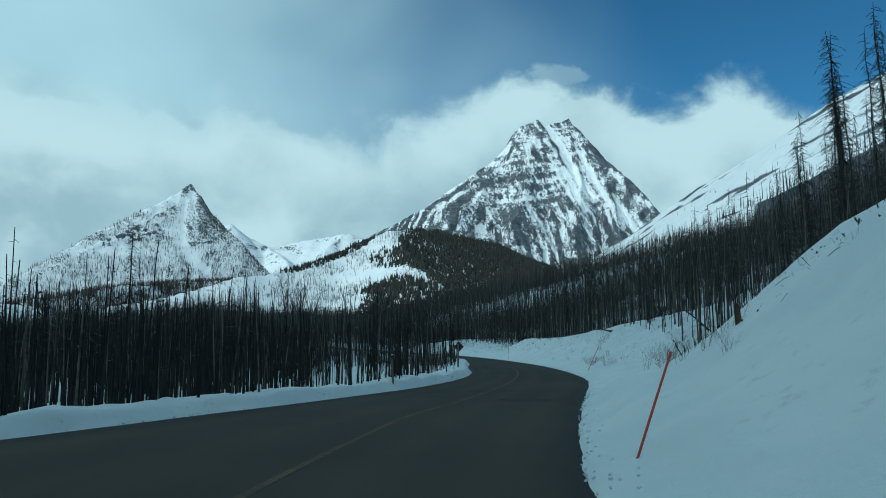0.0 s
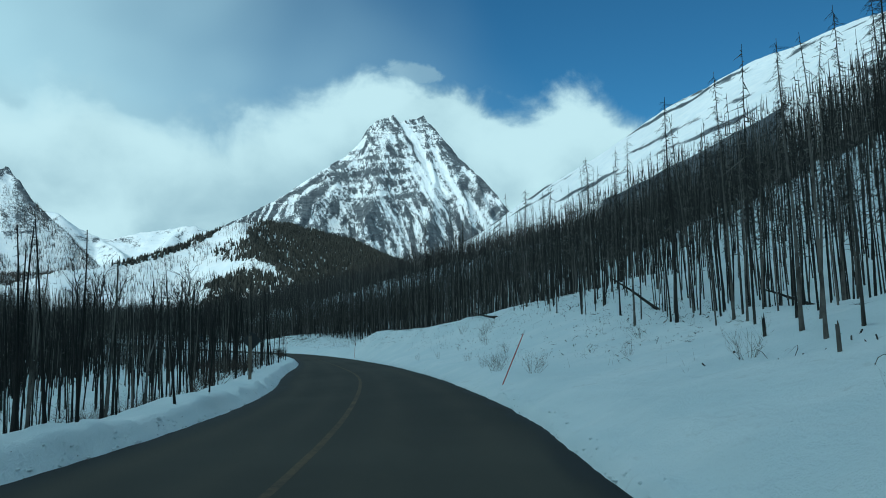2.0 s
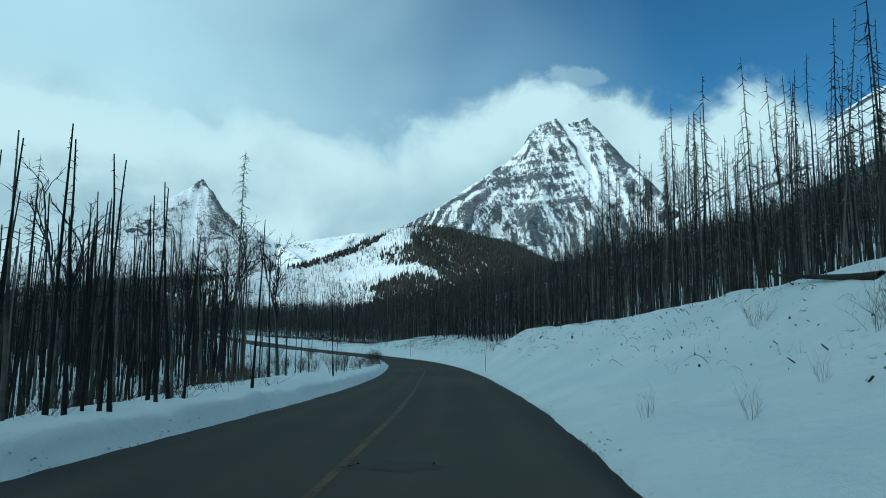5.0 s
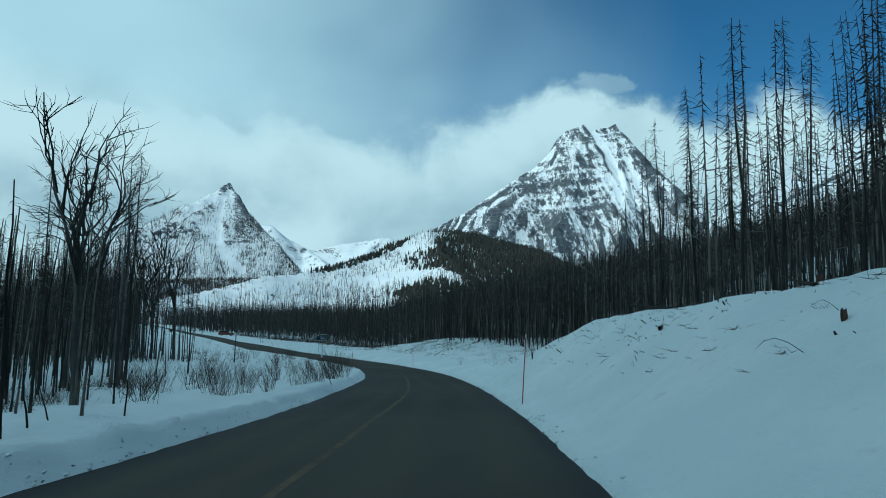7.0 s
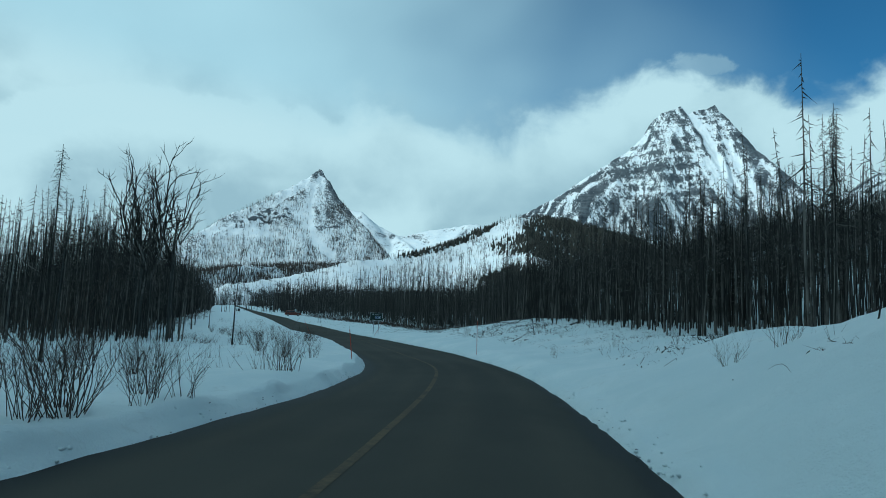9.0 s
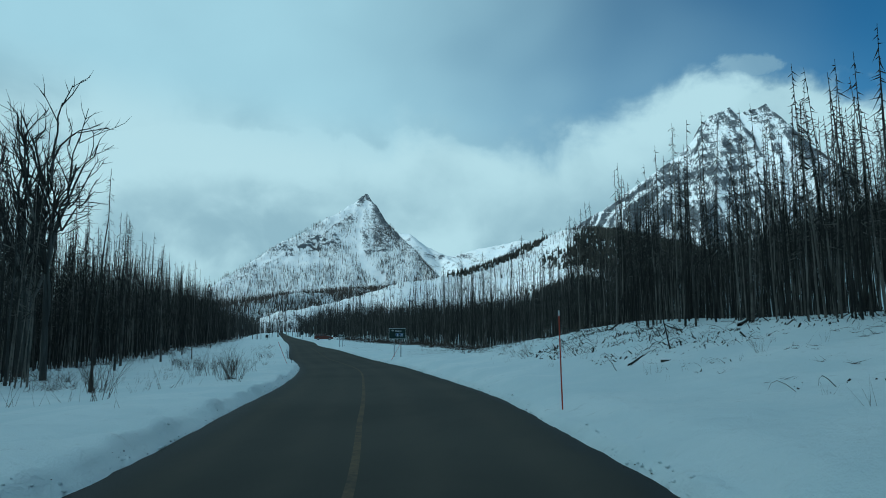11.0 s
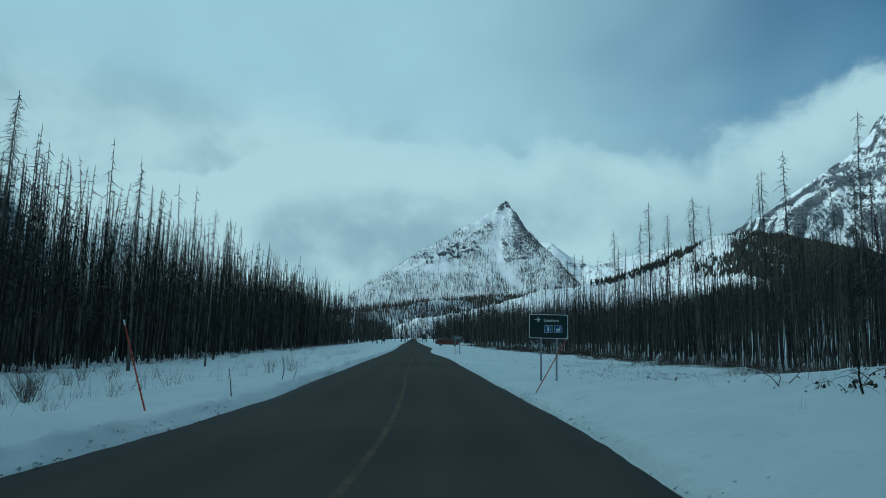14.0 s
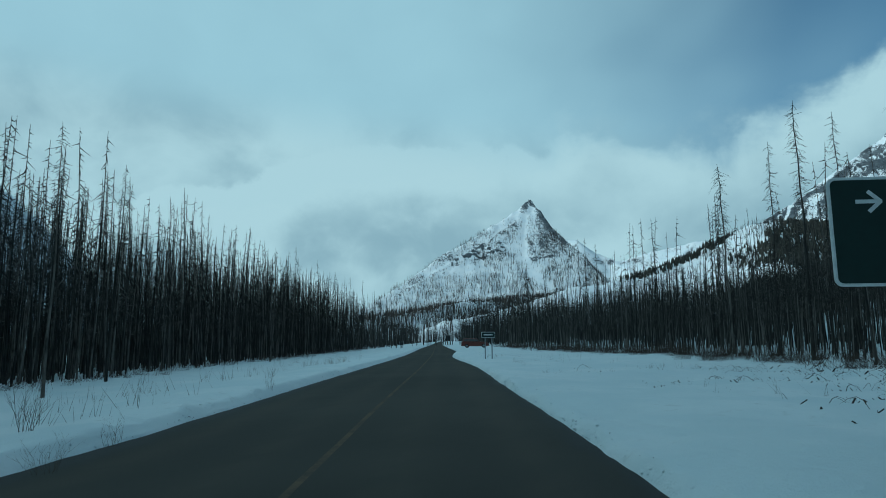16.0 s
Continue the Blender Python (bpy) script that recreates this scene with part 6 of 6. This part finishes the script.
def rounded_plate(w, h, depth, r, y=0.0):
    """An upright plate facing -y with rounded corners."""
    bm = bmesh.new()
    ring = []
    for cx, cz, a0 in ((w / 2 - r, h / 2 - r, 0), (-w / 2 + r, h / 2 - r, 90), (-w / 2 + r, -h / 2 + r, 180), (w / 2 - r, -h / 2 + r, 270)):
        for k in range(5):
            a = radians(a0 + 22.5 * k)
            ring.append((cx + r * math.cos(a), y, cz + r * math.sin(a)))
    f = bm.faces.new([bm.verts.new(p) for p in ring])
    out = bmesh.ops.extrude_face_region(bm, geom=[f])
    bmesh.ops.translate(bm, verts=[v for v in out["geom"] if isinstance(v, bmesh.types.BMVert)], vec=(0, depth, 0))
    bmesh.ops.recalc_face_normals(bm, faces=bm.faces)
    return bm


def lettering(text, size, at, material, parent, name="lettering"):
    cu = bpy.data.curves.new(name, "FONT")
    cu.body, cu.size, cu.extrude, cu.align_x, cu.align_y = text, size, 0.002, "LEFT", "CENTER"
    cu.space_character = 1.08
    cu.offset = 0.004
    ob = bpy.data.objects.new(name, cu)
    scene.collection.objects.link(ob)
    me = bpy.data.meshes.new_from_object(ob.evaluated_get(bpy.context.evaluated_depsgraph_get()))
    bpy.data.objects.remove(ob)
    me.materials.clear()
    me.materials.append(material)
    made = part_mesh(name, me, parent)
    made.matrix_basis = pose(*at, 90, 0, 0)
    return made


def sign_frame(name, label, x, y, z_mid, w, h, turn, posts, face=GREEN):
    """A framed panel on two square steel posts; the face looks along -y of the sign."""
    g = float(ground_z(x, y))
    sign = thing(name, label, "road sign", pose(x, y, g, 0, 0, turn))
    top = z_mid - g
    for px in posts:
        part("post", box(bmesh.new(), (0.075, 0.075, top + h / 2 + 0.45), (px, 0.06, (top + h / 2 - 0.55) / 2), 0.008), STEEL, sign, "square galvanised post")
    rim = rounded_plate(w, h, 0.02, 0.07)
    bmesh.ops.translate(rim, verts=rim.verts, vec=(0, 0, top))
    panel = part("panel", rim, WHITE, sign, "panel with a white border")
    inner = rounded_plate(w - 0.055, h - 0.055, 0.004, 0.05, -0.004)
    bmesh.ops.translate(inner, verts=inner.verts, vec=(0, 0, top))
    part("face", inner, face, panel, "very dark green face")
    return sign, panel, top


def build_trail_sign():
    w, h = 1.62, 1.0
    sign, panel, top = sign_frame("trail_sign", "dark green trail sign with arrow on two steel posts", -19.93, 188.47, 0.69, w, h, 24, (-0.29, 0.35))
    bm = bmesh.new()
    ax, az = -0.47, top + 0.27
    box(bm, (0.21, 0.004, 0.036), (ax, -0.007, az))
    for s in (1, -1):
        bmesh.ops.create_cube(bm, size=1, matrix=pose(ax + 0.062, -0.007, az + s * 0.045, 0, s * 42, 0) @ Matrix.Diagonal((0.15, 0.004, 0.036, 1)))
    part("arrow", bm, WHITE, panel, "white arrow")
    lettering("Lineham", 0.172, (-0.20, -0.008, top + 0.245), WHITE, panel)
    for px, shape in ((0.0, 0), (0.40, 1)):
        bm = box(bmesh.new(), (0.33, 0.004, 0.31), (px, -0.007, top - 0.11), 0.0015)
        part("pictogram_border", bm, WHITE, panel, "thin pale border")
        bm = box(bmesh.new(), (0.305, 0.004, 0.285), (px, -0.0105, top - 0.11), 0.0015)
        part("pictogram", bm, BLUE, panel, "blue square")
        bm = bmesh.new()
        if shape == 0:
            box(bm, (0.065, 0.003, 0.19), (px - 0.015, -0.0145, top - 0.11))
            box(bm, (0.02, 0.003, 0.16), (px + 0.07, -0.0145, top - 0.125))
        else:
            box(bm, (0.17, 0.003, 0.07), (px, -0.0145, top - 0.12))
            for k in (-0.065, -0.03, 0.03, 0.065):
                box(bm, (0.018, 0.003, 0.085), (px + k, -0.0145, top - 0.19))
            box(bm, (0.045, 0.003, 0.09), (px + 0.075, -0.0145, top - 0.06))
        part("symbol", bm, WHITE, panel, "plain white symbol bars")


def build_small_signs():
    sign, panel, top = sign_frame("small_sign", "small dark roadside sign with a pale border", -42.05, 225.9, 1.18, 0.98, 0.40, 26, (-0.22, 0.26), GREEN)
    part("bar", box(bmesh.new(), (0.62, 0.004, 0.09), (0, -0.007, top), 0.001), WHITE, panel, "bar of unreadable writing")
    for x, y, z, w, h, word in ((-88.6, 305.0, 3.5, 0.95, 1.2, "dark upright sign beside the road far ahead"), (-98.4, 303.0, 2.6, 0.8, 0.9, "dark upright sign beside the road far ahead")):
        sign_frame("road_sign", word, x, y, z, w, h, 28, (-0.2, 0.2), DARK_STEEL)


build_snow_poles()
build_curve_sign()
build_marker_post()
build_trail_sign()
build_small_signs()


# ---- parked car ----
CAR_PAINT = plain_material("dark_red_car_paint", (0.13, 0.030, 0.018), 0.35, 0.1, 0.6, 3.0, 0.15)
CAR_GLASS = plain_material("dark_car_glass", (0.012, 0.015, 0.017), 0.12, 0.0, 0.6)
RUBBER = plain_material("tyre_rubber", (0.018, 0.018, 0.018), 0.85)
TRIM_BLACK = plain_material("black_car_trim", (0.02, 0.021, 0.022), 0.6)
LAMP_RED = plain_material("red_lamp_lens", (0.30, 0.01, 0.01), 0.25)
LAMP_CLEAR = plain_material("clear_lamp_lens", (0.55, 0.57, 0.58), 0.2)


def side_shape(outline, width, tuck=0.0, lean_from=9.0):
    """A body from its side outline (x, z), as wide as given, drawn in above a height."""
    bm = bmesh.new()
    half = lambda z: width / 2 - tuck * max(0.0, z - lean_from)
    a = [bm.verts.new((x, -half(z), z)) for x, z in outline]
    b = [bm.verts.new((x, half(z), z)) for x, z in outline]
    n = len(outline)
    bm.faces.new(a[::-1])
    bm.faces.new(b)
    for k in range(n):
        bm.faces.new((a[k], a[(k + 1) % n], b[(k + 1) % n], b[k]))
    bmesh.ops.recalc_face_normals(bm, faces=bm.faces)
    bmesh.ops.bevel(bm, geom=list(bm.edges), offset=0.05, segments=2, affect="EDGES", profile=0.6)
    return bm


def build_car():
    x, y = -73.0, 286.0
    g = float(ground_z(x, y, False))
    car = thing("parked_car", "dark red estate car parked on snow beside the road", "car", pose(x, y, g, 0, 0, 24))
    body = part("body", side_shape([(-2.25, 0.32), (-2.28, 0.86), (-2.15, 1.0), (0.95, 1.0), (2.0, 0.88), (2.25, 0.72), (2.28, 0.34), (1.8, 0.26), (-1.8, 0.26)], 1.78), CAR_PAINT, car)
    cabin = part("cabin", side_shape([(-2.1, 0.98), (-1.95, 1.5), (-1.75, 1.56), (0.05, 1.56), (0.25, 1.5), (0.98, 0.98)], 1.66, 0.28, 1.0), CAR_PAINT, car)
    for sy in (-1, 1):
        for a, b, c, d in ((-1.9, -1.05, -1.78, -1.05), (-0.98, -0.18, -0.98, -0.18), (-0.11, 0.76, -0.11, 0.22)):
            bm = bmesh.new()
            v = [bm.verts.new(p) for p in ((a, sy * 0.832, 1.04), (b, sy * 0.832, 1.04), (d, sy * 0.735, 1.44), (c, sy * 0.735, 1.44))]
            f = bm.faces.new(v)
            out = bmesh.ops.extrude_face_region(bm, geom=[f])
            bmesh.ops.translate(bm, verts=[k for k in out["geom"] if isinstance(k, bmesh.types.BMVert)], vec=(0, sy * 0.012, 0))
            bmesh.ops.recalc_face_normals(bm, faces=bm.faces)
            part("side_window", bm, CAR_GLASS, cabin, "dark glass")
    bm = bmesh.new()
    box(bm, (0.02, 1.36, 0.62), (0, 0, 0), 0.006)
    bmesh.ops.transform(bm, matrix=pose(0.655, 0, 1.245, 0, -54, 0), verts=bm.verts)
    part("windscreen", bm, CAR_GLASS, cabin, "dark glass")
    bm = box(bmesh.new(), (0.02, 1.36, 0.42), (0, 0, 0), 0.006)
    bmesh.ops.transform(bm, matrix=pose(-2.045, 0, 1.25, 0, 16, 0), verts=bm.verts)
    part("rear_window", bm, CAR_GLASS, cabin, "dark glass")
    for wx in (-1.38, 1.42):
        for sy in (-1, 1):
            bm = bmesh.new()
            tube(bm, [(wx, sy * 0.68, 0.33), (wx, sy * 0.70, 0.33), (wx, sy * 0.88, 0.33), (wx, sy * 0.90, 0.33)], [0.28, 0.33, 0.33, 0.28], 20)
            wheel = part("wheel", bm, RUBBER, car, "black tyre")
            part("rim", tube(bmesh.new(), [(wx, sy * 0.885, 0.33), (wx, sy * 0.908, 0.33)], [0.20, 0.17], 14), STEEL, wheel, "grey rim")
    for sy in (-1, 1):
        part("tail_lamp", box(bmesh.new(), (0.05, 0.16, 0.34), (-2.27, sy * 0.74, 0.84), 0.015), LAMP_RED, body, "red lens")
        part("headlight", box(bmesh.new(), (0.10, 0.30, 0.14), (2.20, sy * 0.66, 0.70), 0.02), LAMP_CLEAR, body, "clear lens")
        part("mirror", box(bmesh.new(), (0.10, 0.16, 0.11), (0.72, sy * 0.96, 1.05), 0.025), TRIM_BLACK, body)
    part("rear_bumper", box(bmesh.new(), (0.14, 1.70, 0.20), (-2.28, 0, 0.42), 0.04), TRIM_BLACK, body)
    part("front_bumper", box(bmesh.new(), (0.14, 1.70, 0.20), (2.27, 0, 0.42), 0.04), TRIM_BLACK, body)


build_car()
